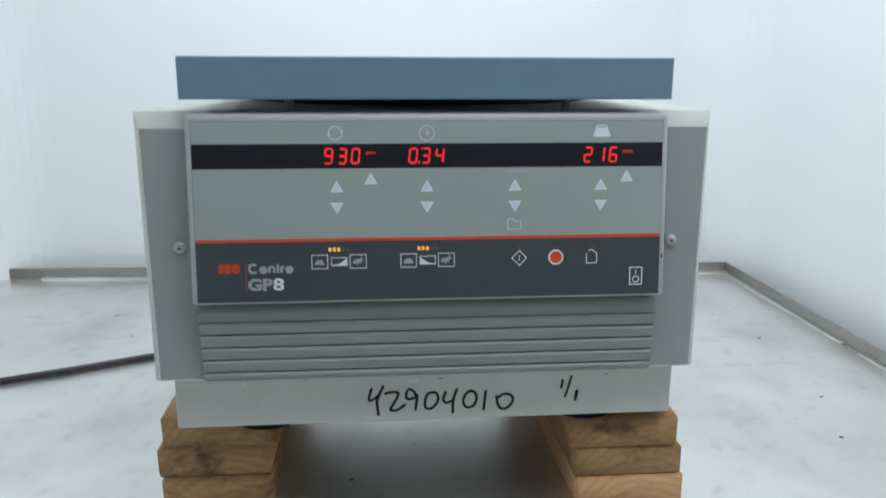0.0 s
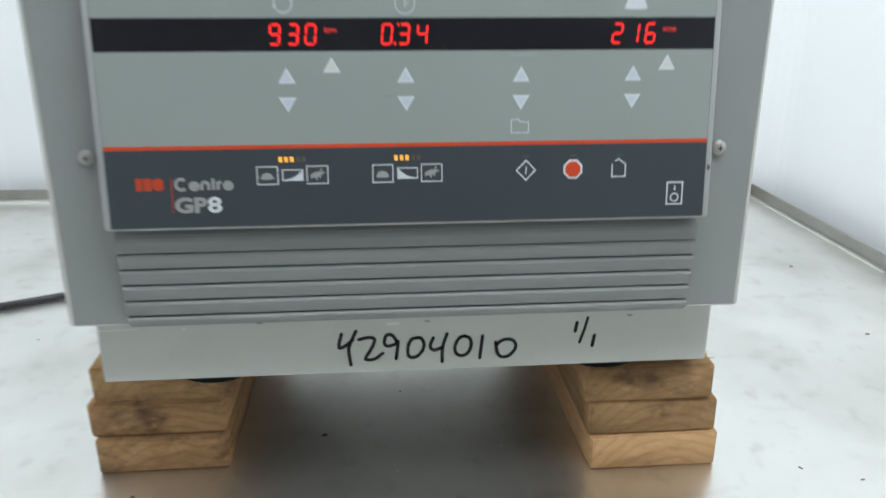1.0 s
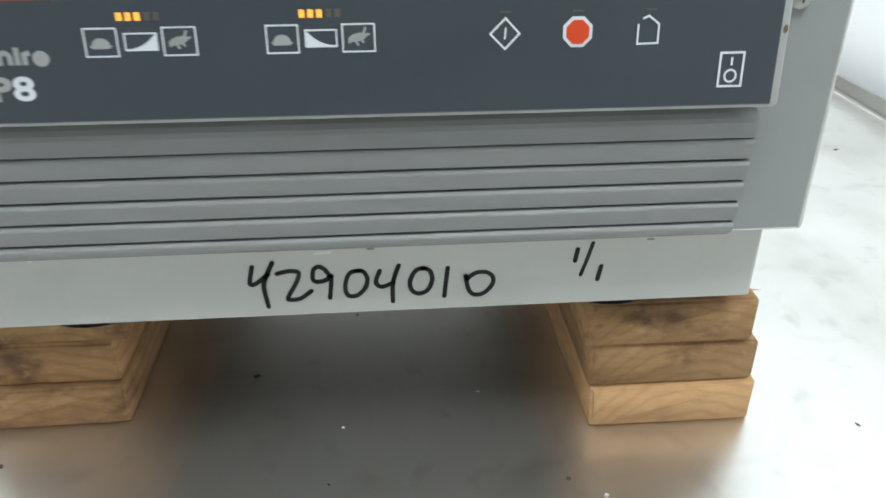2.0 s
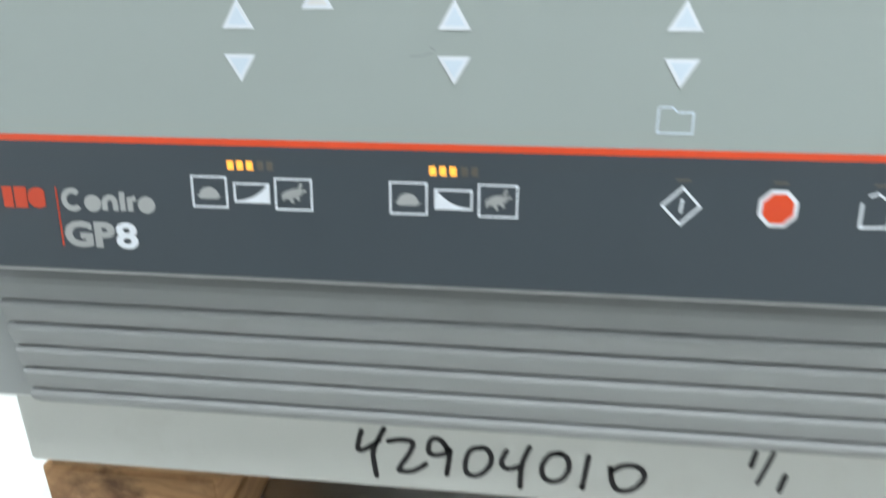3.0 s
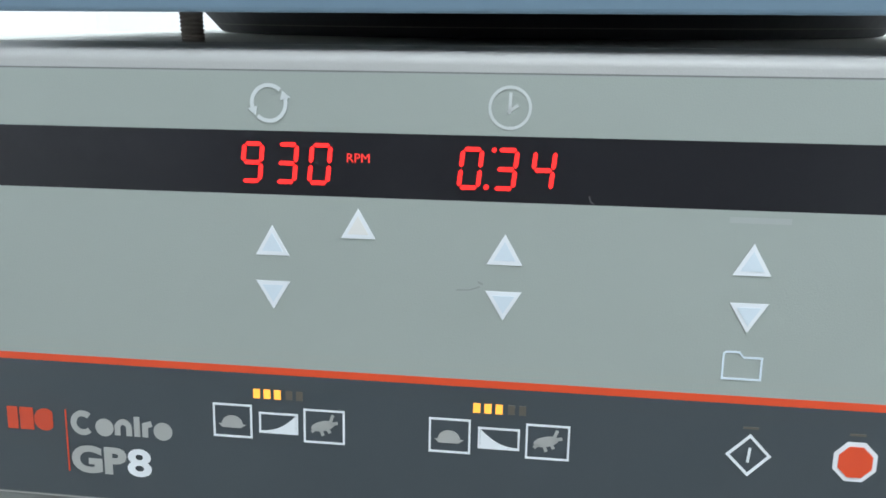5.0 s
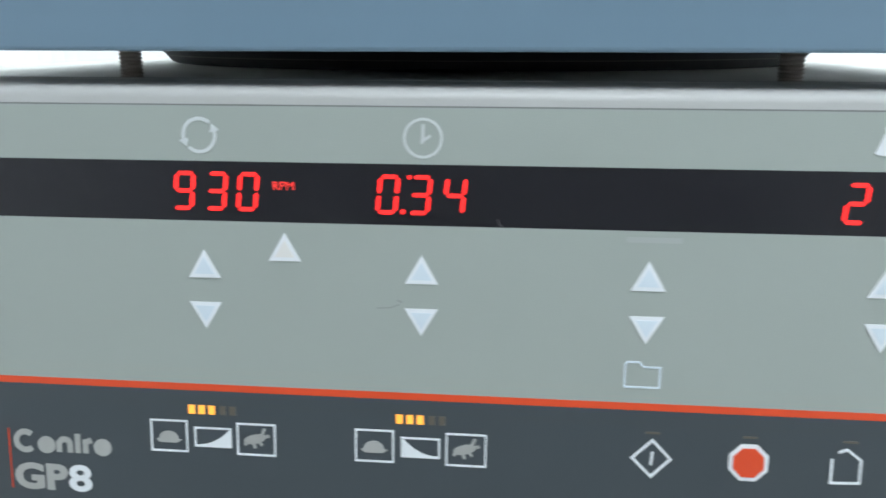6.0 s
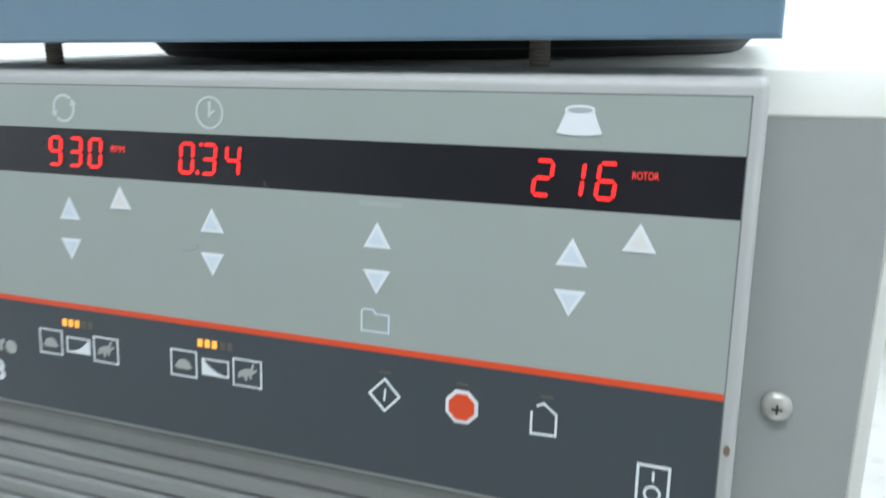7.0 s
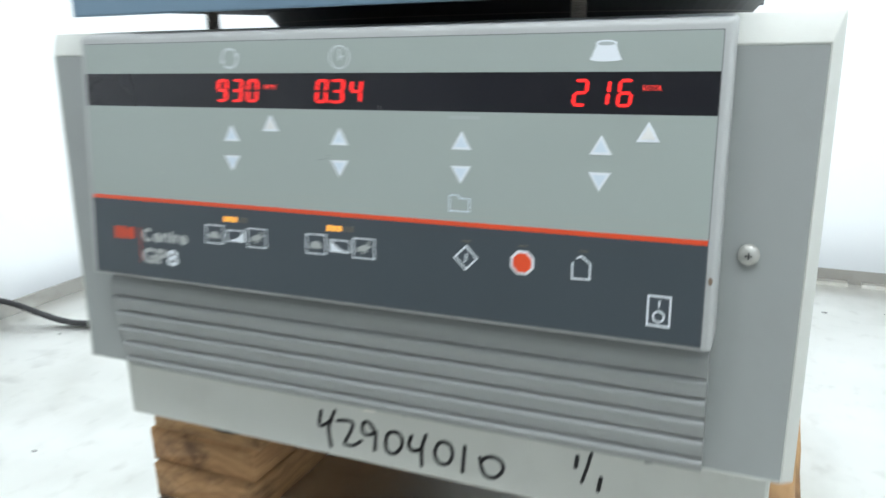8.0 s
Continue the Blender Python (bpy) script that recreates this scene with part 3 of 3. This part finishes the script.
tri_key(0.2274, 0.4690, 0.4822, 0.0077, M_WARM)

M_ICON_SHADE = mat("grey_print", (0.40, 0.44, 0.44), 0.42)
M_ICON = mat("translucent_print", (0.58, 0.625, 0.635), 0.42)
RX, RZ, RR = -0.1091, 0.5252, 0.0074
ring = stroke(arc(RX, RZ, RR, 48, 196, 20), 0.0016)
stroke(arc(RX, RZ, RR, 228, 376, 20), 0.0016, bm=ring)
part("rotation_symbol", ring, M_ICON, icons, "white turning arrows symbol")


def ring_tip(a):
    out, along = (math.cos(radians(a)), math.sin(radians(a))), (-math.sin(radians(a)), math.cos(radians(a)))
    pts = [(RX + out[0] * (RR + r) + along[0] * f, RZ + out[1] * (RR + r) + along[1] * f) for r, f in ((-0.0022, 0.0), (0.0024, 0.0), (-0.0004, 0.0036))]
    part("arrow_tip", plate(pts, 0.0006, 0.001), M_ICON, icons)


ring_tip(14)
ring_tip(194)
clock = stroke(arc(-0.0069, 0.5251, 0.0083, 0, 345, 30), 0.0012, closed=True)
stroke([(-0.0071, 0.5226), (-0.0068, 0.5312)], 0.0013, bm=clock)
stroke([(-0.0078, 0.5234), (-0.0036, 0.5262)], 0.0013, bm=clock)
part("clock_symbol", clock, mat("faded_print", (0.56, 0.605, 0.605), 0.42), icons, "white clock symbol")
bowl = arc(0.1968, 0.5214, 0.0106, 180, 360, 16, 0.0014) + [(0.2066, 0.5226), (0.2036, 0.5300)] + arc(0.1968, 0.5316, 0.0070, 0, 180, 14, 0.0021) + [(0.1900, 0.5300), (0.1870, 0.5226)]
part("rotor_symbol", plate(bowl, 0.0006, 0.001), M_WHITE, icons, "white bowl-shaped rotor symbol")
part("rotor_opening", plate(arc(0.1968, 0.5314, 0.0057, 0, 345, 22, 0.0012), 0.001, 0.0012), M_ICON_SHADE, icons)

part("folder_symbol", stroke([(0.0856, 0.4156), (0.1011, 0.4156), (0.1011, 0.4250), (0.0938, 0.4250), (0.0919, 0.4272), (0.0866, 0.4272), (0.0856, 0.4262)], 0.0008, closed=True), M_KEYFACE, keys, "thin white folder outline")

for dx, rise in ((0.0, True), (0.1008, False)):
    for i, x in enumerate((-0.1194, -0.1145, -0.1096, -0.1042, -0.0993)):
        part("level_bar", plate(rect(x + dx, x + dx + 0.0031, 0.3931, 0.3974), 0.0005, 0.001), M_AMBER if i < 3 else M_DIM, lower, "lit amber level bar" if i < 3 else "unlit level bar")
    part("key_frame", stroke(rect(-0.1386 + dx, -0.1208 + dx, 0.3738, 0.3891), 0.0009, closed=True), M_WHITE, lower, "thin white key outline")
    part("key_frame", stroke(rect(-0.1166 + dx, -0.0990 + dx, 0.3770, 0.3861), 0.0009, closed=True), M_WHITE, lower, "thin white key outline")
    part("key_frame", stroke(rect(-0.0955 + dx, -0.0772 + dx, 0.3738, 0.3891), 0.0009, closed=True), M_WHITE, lower, "thin white key outline")
    curve = [(-0.1160 + 0.0164 * i / 10, 0.3775 + 0.0080 * (i / 10) ** 2.2) for i in range(11)]
    if not rise:
        curve = [(-0.1160 + 0.0164 * i / 10, 0.3775 + 0.0080 * (1 - i / 10) ** 2.2) for i in range(11)]
    ends = [(-0.0996, 0.3774), (-0.1160, 0.3774)]
    part("ramp_symbol", plate([(x + dx, z + 0.0001) for x, z in curve] + [(x + dx, z) for x, z in ends], 0.0006, 0.001), M_WHITE, lower, "white filled ramp")
    dome = arc(-0.1300 + dx, 0.3797, 0.0050, 0, 180, 14, 0.0042)
    part("slow_symbol", plate(dome + [(-0.1364 + dx, 0.3797), (-0.1345 + dx, 0.3780), (-0.1258 + dx, 0.3780), (-0.1233 + dx, 0.3797)], 0.0006, 0.001), M_SILVER, lower, "low silver dome symbol")
    tilt = radians(14)
    oval = [(0.0056 * math.cos(a), 0.0023 * math.sin(a)) for a in (2 * math.pi * k / 18 for k in range(18))]
    fast = plate([(-0.0870 + dx + u * math.cos(tilt) - w * math.sin(tilt), 0.3817 + u * math.sin(tilt) + w * math.cos(tilt)) for u, w in oval], 0.0006, 0.001)
    for x0, z0, x1, z1 in ((-0.0838, 0.3830, -0.0822, 0.3872), (-0.0830, 0.3828, -0.0800, 0.3836), (-0.0902, 0.3804, -0.0922, 0.3786), (-0.0880, 0.3800, -0.0868, 0.3772), (-0.0848, 0.3806, -0.0836, 0.3786)):
        stroke([(x0 + dx, z0), (x1 + dx, z1)], 0.0014, bm=fast)
    part("fast_symbol", fast, M_SILVER, lower, "slanting silver oval with short bars")

# start, stop, lid and mains symbols
part("start_symbol", stroke([(0.0995, 0.3908), (0.1079, 0.3821), (0.0995, 0.3734), (0.0907, 0.3821)], 0.0012, closed=True), M_WHITE, lower, "white diamond outline")
part("start_bar", stroke([(0.0992, 0.3789), (0.0998, 0.3854)], 0.0011), M_WHITE, lower)
octagon = [(0.1424 + 0.0094 * math.cos(radians(22.5 + 45 * i)), 0.3824 + 0.0094 * math.sin(radians(22.5 + 45 * i))) for i in range(8)]
part("stop_key", plate(octagon, 0.0005, 0.001), M_WHITE, lower, "red octagon key with a white edge")
part("stop_face", plate([(0.1424 + (x - 0.1424) * 0.78, 0.3824 + (z - 0.3824) * 0.78) for x, z in octagon], 0.001, 0.0014), M_RED, lower, "bright red octagon")
part("lid_symbol", stroke([(0.1811, 0.3862), (0.1811, 0.3748), (0.1936, 0.3752), (0.1936, 0.3860), (0.1872, 0.3908), (0.1836, 0.3892)], 0.0011), M_WHITE, lower, "white open box outline")
part("mains_symbol", stroke(rect(0.2342, 0.2488, 0.3486, 0.3686), 0.0013, closed=True), M_WHITE, lower, "white mains switch outline")
sw = stroke(arc(0.2415, 0.3548, 0.0036, 0, 340, 18), 0.0012, closed=True)
stroke([(0.2415, 0.3610), (0.2415, 0.3658)], 0.0012, bm=sw)
part("mains_mark", sw, M_WHITE, lower)
for x in (0.0995, 0.1424, 0.1885):
    part("status_lamp", plate(rect(x - 0.0032, x + 0.0032, 0.3938, 0.3948), 0.0005, 0.0009), M_DIM, lower, "unlit status lamp")

# printed mark: red block shapes, silver word bars and the model letters
part("mark_block", plate([(-0.2425, 0.3698), (-0.2372, 0.3698), (-0.2372, 0.3808), (-0.2425, 0.3808)], 0.0006, 0.001), M_RED_DULL, lower, "dull red maker's mark shape")
part("mark_block", plate([(-0.2360, 0.3698), (-0.2292, 0.3698), (-0.2292, 0.3808), (-0.2360, 0.3808)], 0.0006, 0.001), M_RED_DULL, lower, "dull red maker's mark shape")
part("mark_block", plate(arc(-0.2232, 0.3753, 0.0055, 45, 315, 18), 0.0006, 0.001), M_RED_DULL, lower, "dull red maker's mark shape")
part("mark_rule", plate(rect(-0.2128, -0.2122, 0.350, 0.381), 0.0006, 0.001), M_RED, lower, "thin red rule")
WORD = [arc(-0.2040, 0.3750, 0.0047, 48, 312, 18), [(-0.1866, 0.3700), (-0.1866, 0.3746)] + arc(-0.1836, 0.3740, 0.0028, 150, 0, 8) + [(-0.1808, 0.3700)], [(-0.1768, 0.3700), (-0.1768, 0.3798)], [(-0.1728, 0.3700), (-0.1728, 0.3758), (-0.1696, 0.3768)]]
for pts in WORD:
    part("word_shape", stroke(pts, 0.0028), M_SILVER, lower, "silver printed letter-sized shape")
for x in (-0.1931, -0.1640):
    part("word_shape", plate(arc(x, 0.3734, 0.0046, 0, 345, 18, 0.0044), 0.0006, 0.001), M_SILVER, lower, "silver printed letter-sized shape")
lettering("model_letters", "GP", -0.2108, 0.3497, 0.0280, 0.0142, M_SILVER, lower, "silver printed letters", bold=0.045)
lettering("model_figure", "8", -0.1826, 0.3497, 0.0122, 0.0142, M_WHITE, lower, "white printed figure", bold=0.03)

# wear and faint worn print
M_FAINT = mat("worn_pale_print", (0.365, 0.40, 0.39), 0.42)
M_SCUFF = mat("dark_scuff", (0.265, 0.29, 0.275), 0.5)
M_SMEAR = mat("pale_smear", (0.06, 0.06, 0.065), 0.5)
part("smear", stroke([(0.0268, 0.4900), (0.0275, 0.4878), (0.0290, 0.4866)], 0.0006, 0.0003, 0.0007), M_SMEAR, display, "pale smear on the window")
part("worn_print", plate(rect(0.0835, 0.1075, 0.4812, 0.4836), 0.0003, 0.0007), M_FAINT, keys, "pale worn print")
part("scuff", stroke([(-0.0275, 0.4480), (-0.0215, 0.4483), (-0.0170, 0.4500)], 0.0006, 0.0003, 0.0007), M_SCUFF, keys, "dark scuff")
part("scuff", stroke([(-0.0182, 0.4520), (-0.0160, 0.4510)], 0.0009, 0.0003, 0.0007), M_SCUFF, keys, "dark scuff")
part("nick", plate(arc(0.2728, 0.3795, 0.0015, 0, 330, 10, 0.0026), -0.0004, 0.0003, on_panel), mat("brown_chip", (0.17, 0.12, 0.085), 0.6), housing, "dark nick in the frame")
M_CHIP = mat("bare_chip", (0.78, 0.76, 0.70), 0.6)
part("paint_chip", plate(arc(-0.2346, 0.2072, 0.0016, 0, 330, 9), 0.0, 0.0003, on_base), M_CHIP, base, "pale paint chip")
part("paint_chip", plate([(-0.029, 0.2032), (-0.0165, 0.2040), (-0.0145, 0.2068), (-0.027, 0.2062)], 0.0, 0.0003, on_base), M_CHIP, base, "pale paint chip")

M_TICK = mat("dark_tick", (0.27, 0.27, 0.26), 0.7)
for x, z in ((-0.158, 0.2105), (0.014, 0.2068), (0.231, 0.2058)):
    part("tick_mark", plate(arc(x, z, 0.0034, 0, 330, 11, 0.0009), 0.0, 0.0003, on_base), M_TICK, base, "small dark tick on the base")

# scraped paint and the bright edge of the shell's shadow, in one pale strip
part("paint_chip", plate([(-0.3185, 0.2074), (-0.2860, 0.2080), (-0.2780, 0.2089), (-0.3185, 0.2087)], 0.0, 0.0003, on_base), M_CHIP, base, "pale line of scraped paint and shadow edge")

# lid, raised on its pins over the bowl
LZ0, LZ1 = 0.562, 0.609
def lid_shell():
    """A folded sheet lid: a deep apron in front, shallower at the sides and the back."""
    b = bmesh.new()
    prof = [(-0.027, LZ0), (-0.027, LZ1), (BACK - 0.01, LZ1), (BACK - 0.01, 0.580), (-0.0225, 0.580), (-0.0225, LZ0)]
    ends = [[b.verts.new((x, y, z)) for y, z in prof] for x in (-0.281, 0.279)]
    for i in range(6):
        k = (i + 1) % 6
        b.faces.new((ends[0][i], ends[0][k], ends[1][k], ends[1][i]))
    b.faces.new(ends[0][::-1])
    b.faces.new(ends[1])
    bmesh.ops.recalc_face_normals(b, faces=b.faces[:])
    outer = [e for e in b.edges if all(v.co.z > 0.608 or v.co.y < -0.026 for v in e.verts)]
    bmesh.ops.bevel(b, geom=outer, offset=0.0020, segments=3, profile=0.5, affect="EDGES")
    return b


lid = part("lid", lid_shell(), M_BLUE, cf, "steel-blue painted flat lid with a deep front apron")
part("lining", box(-0.270, 0.268, 0.004, BACK - 0.03, 0.5665, 0.5798, 0.002, 2), mat("navy_lining", (0.016, 0.020, 0.036), 0.6), lid, "dark navy lining under the lid")
part("bowl_seal", cyl(0.262, 0.277, 0.0172, Matrix.Translation((0, 0.345, 0.5578)), 96, 0.002), M_BLACK, lid, "black round bowl seal under the lid")
for px in (-0.165, 0.165):
    b = bmesh.new()
    levels = [(0.0059 if i % 2 else 0.0050, 0.5472 + i * 0.00095) for i in range(21)]
    rings = [[b.verts.new((px + r * math.cos(2 * math.pi * k / 20), 0.021 + r * math.sin(2 * math.pi * k / 20), z)) for k in range(20)] for r, z in levels]
    for ra, rb in zip(rings, rings[1:]):
        for k in range(20):
            b.faces.new((ra[k], ra[(k + 1) % 20], rb[(k + 1) % 20], rb[k]))
    b.faces.new(rings[0][::-1])
    b.faces.new(rings[-1])
    part("latch_pin", b, M_POST, lid, "dark threaded latch pin")
lip = bmesh.new()
rings = [[lip.verts.new(((0.2663 + 0.0014 * math.cos(a)) * math.cos(2 * math.pi * k / 96), 0.345 + (0.2663 + 0.0014 * math.cos(a)) * math.sin(2 * math.pi * k / 96), 0.5560 + 0.0014 * math.sin(a))) for a in (math.pi * q / 4 for q in range(8))] for k in range(96)]
for k in range(96):
    for q in range(8):
        lip.faces.new((rings[k][q], rings[(k + 1) % 96][q], rings[(k + 1) % 96][(q + 1) % 8], rings[k][(q + 1) % 8]))
bmesh.ops.recalc_face_normals(lip, faces=lip.faces[:])
part("seal_lip", lip, M_UNDER, lid, "thin dull lip round the seal", True)

# writing on the base, in black marker
def smooth_line(pts, steps=6):
    out = []
    for i in range(len(pts) - 1):
        p0, p1, p2, p3 = (Vector(pts[max(0, min(len(pts) - 1, k))]) for k in (i - 1, i, i + 1, i + 2))
        for k in range(steps):
            t = k / steps
            out.append(0.5 * ((2 * p1) + (p2 - p0) * t + (2 * p0 - 5 * p1 + 4 * p2 - p3) * t * t + (3 * p1 - p0 - 3 * p2 + p3) * t ** 3))
    return [tuple(q) for q in out] + [tuple(pts[-1])]


def marker(lines, width=0.0036):
    b = bmesh.new()
    for pts in lines:
        fine = smooth_line(pts)
        stroke(fine, width, 0.0, 0.0004, place=on_base, bm=b)
        for x, z in (fine[0], fine[-1]):
            cap = [b.verts.new(on_base(cx, cz, 0.0004)) for cx, cz in arc(x, z, width / 2, 0, 330, 11)]
            b.faces.new(cap[::-1])
    part("marker_figure", b, M_INK, base, "handwritten black marker stroke")


marker([[(-0.0755, 0.1952), (-0.0787, 0.1809), (-0.0741, 0.1803), (-0.0641, 0.188)], [(-0.0603, 0.1981), (-0.068, 0.1803), (-0.068, 0.1696), (-0.0668, 0.1591)]])
marker([[(-0.0576, 0.1882), (-0.0486, 0.1901), (-0.0414, 0.1884), (-0.0436, 0.18), (-0.0509, 0.1671), (-0.0494, 0.1645), (-0.0416, 0.1653), (-0.0328, 0.1718)]])
marker([[(-0.0182, 0.1848), (-0.0218, 0.1908), (-0.0262, 0.193), (-0.0299, 0.1902), (-0.0309, 0.1826), (-0.0277, 0.1796), (-0.0211, 0.1809), (-0.0174, 0.1843)], [(-0.0166, 0.1848), (-0.0175, 0.1757), (-0.019, 0.1648)]])
marker([[(0.005, 0.188), (-0.0022, 0.1865), (-0.006, 0.1789), (-0.0065, 0.1698), (-0.0037, 0.1656), (0.0028, 0.1662), (0.009, 0.1733), (0.0105, 0.1814), (0.0073, 0.1874), (0.0023, 0.1881)]])
marker([[(0.0204, 0.1874), (0.0171, 0.1775), (0.0216, 0.1728), (0.0307, 0.1765)], [(0.035, 0.1915), (0.0303, 0.1765), (0.0297, 0.1591)]])
marker([[(0.0551, 0.1878), (0.0483, 0.1863), (0.0436, 0.1774), (0.0445, 0.1691), (0.0499, 0.1652), (0.057, 0.1681), (0.0607, 0.1771), (0.0589, 0.1854), (0.053, 0.1884)]])
marker([[(0.0728, 0.1876), (0.0715, 0.1758), (0.0701, 0.162)]])
marker([[(0.0869, 0.1797), (0.0889, 0.1682), (0.0932, 0.1624), (0.101, 0.163), (0.1078, 0.1706), (0.108, 0.178), (0.1024, 0.1823), (0.0942, 0.1817), (0.0883, 0.1769)]])
marker([[(0.174, 0.1996), (0.1725, 0.1892)]])
marker([[(0.1855, 0.2046), (0.1822, 0.1907), (0.1779, 0.1761)]], 0.003)
marker([[(0.1939, 0.1836), (0.1919, 0.1714)]])


# crumbs of dirt on the table
crumbs = bmesh.new()
rnd = random.Random(5)
spots = [(-0.010, 0.236), (0.755, 0.360), (0.760, 0.850), (-0.62, 0.80), (-0.70, 0.95), (-0.58, 0.45), (-0.03, -0.02)] + [(rnd.uniform(-1.0, 0.9), rnd.uniform(-0.2, 1.15)) for _ in range(22)]
for x, y in spots:
    r = rnd.uniform(0.0012, 0.0035)
    bmesh.ops.create_icosphere(crumbs, subdivisions=1, radius=r, matrix=Matrix.Translation((x, y, 0.0004)) @ Matrix.Rotation(rnd.uniform(0, 3), 4, "Z") @ Matrix.Diagonal((rnd.uniform(0.8, 2.4), 1, 0.28, 1)))
white = bmesh.new()
for x, y in ((0.110, 0.092), (-0.13, -0.03), (0.20, -0.05), (0.02, -0.07), (-0.02, 0.05)):
    bmesh.ops.create_icosphere(white, subdivisions=1, radius=0.0016, matrix=Matrix.Translation((x, y, 0.0005)) @ Matrix.Diagonal((1.3, 1, 0.4, 1)))
tagged(part("paint_flakes", white, M_WHITE), "tiny white paint flakes on the steel table", "flakes", kind="stuff")
tagged(part("dirt_crumbs", crumbs, mat("dark_dirt", (0.10, 0.095, 0.085), 0.8)), "small dark crumbs of dirt on the steel table", "dirt", kind="stuff")


# power cable: leaves from behind the machine and lies along the table to its far edge
def tube(name, pts, r, material, label, category):
    fine = []
    for i in range(len(pts) - 1):
        p0, p1, p2, p3 = (Vector(pts[max(0, min(len(pts) - 1, k))]) for k in (i - 1, i, i + 1, i + 2))
        for k in range(8):
            t = k / 8
            fine.append(0.5 * ((2 * p1) + (p2 - p0) * t + (2 * p0 - 5 * p1 + 4 * p2 - p3) * t * t + (3 * p1 - p0 - 3 * p2 + p3) * t ** 3))
    fine.append(Vector(pts[-1]))
    b = bmesh.new()
    rings = []
    for i, c in enumerate(fine):
        d = (fine[min(i + 1, len(fine) - 1)] - fine[max(i - 1, 0)]).normalized()
        side = d.cross(Vector((0, 0, 1)) if abs(d.z) < 0.95 else Vector((0, 1, 0))).normalized()
        up = side.cross(d)
        rings.append([b.verts.new(c + r * (math.cos(a) * side + math.sin(a) * up)) for a in (2 * math.pi * k / 14 for k in range(14))])
    for ra, rb in zip(rings, rings[1:]):
        for k in range(14):
            b.faces.new((ra[k], ra[(k + 1) % 14], rb[(k + 1) % 14], rb[k]))
    b.faces.new(rings[0])
    b.faces.new(rings[-1][::-1])
    bmesh.ops.recalc_face_normals(b, faces=b.faces[:])
    return tagged(part(name, b, material, None, "", True), label, category)


tube("power_cable", [(-0.10, 0.624, 0.24), (-0.11, 0.66, 0.20), (-0.18, 0.74, 0.06), (-0.28, 0.745, 0.0065), (-0.42, 0.702, 0.0065), (-0.543, 0.648, 0.0065), (-0.671, 0.589, 0.0065), (-0.793, 0.538, 0.0065), (-0.922, 0.480, 0.0065), (-0.978, 0.469, 0.0085), (-1.037, 0.465, 0.018), (-1.094, 0.460, 0.031), (-1.134, 0.452, 0.0375), (-1.152, 0.447, 0.03), (-1.158, 0.445, -0.03), (-1.158, 0.445, -0.3)], 0.0062, M_CABLE, "black rubber power cable trailing over the steel table", "cable")
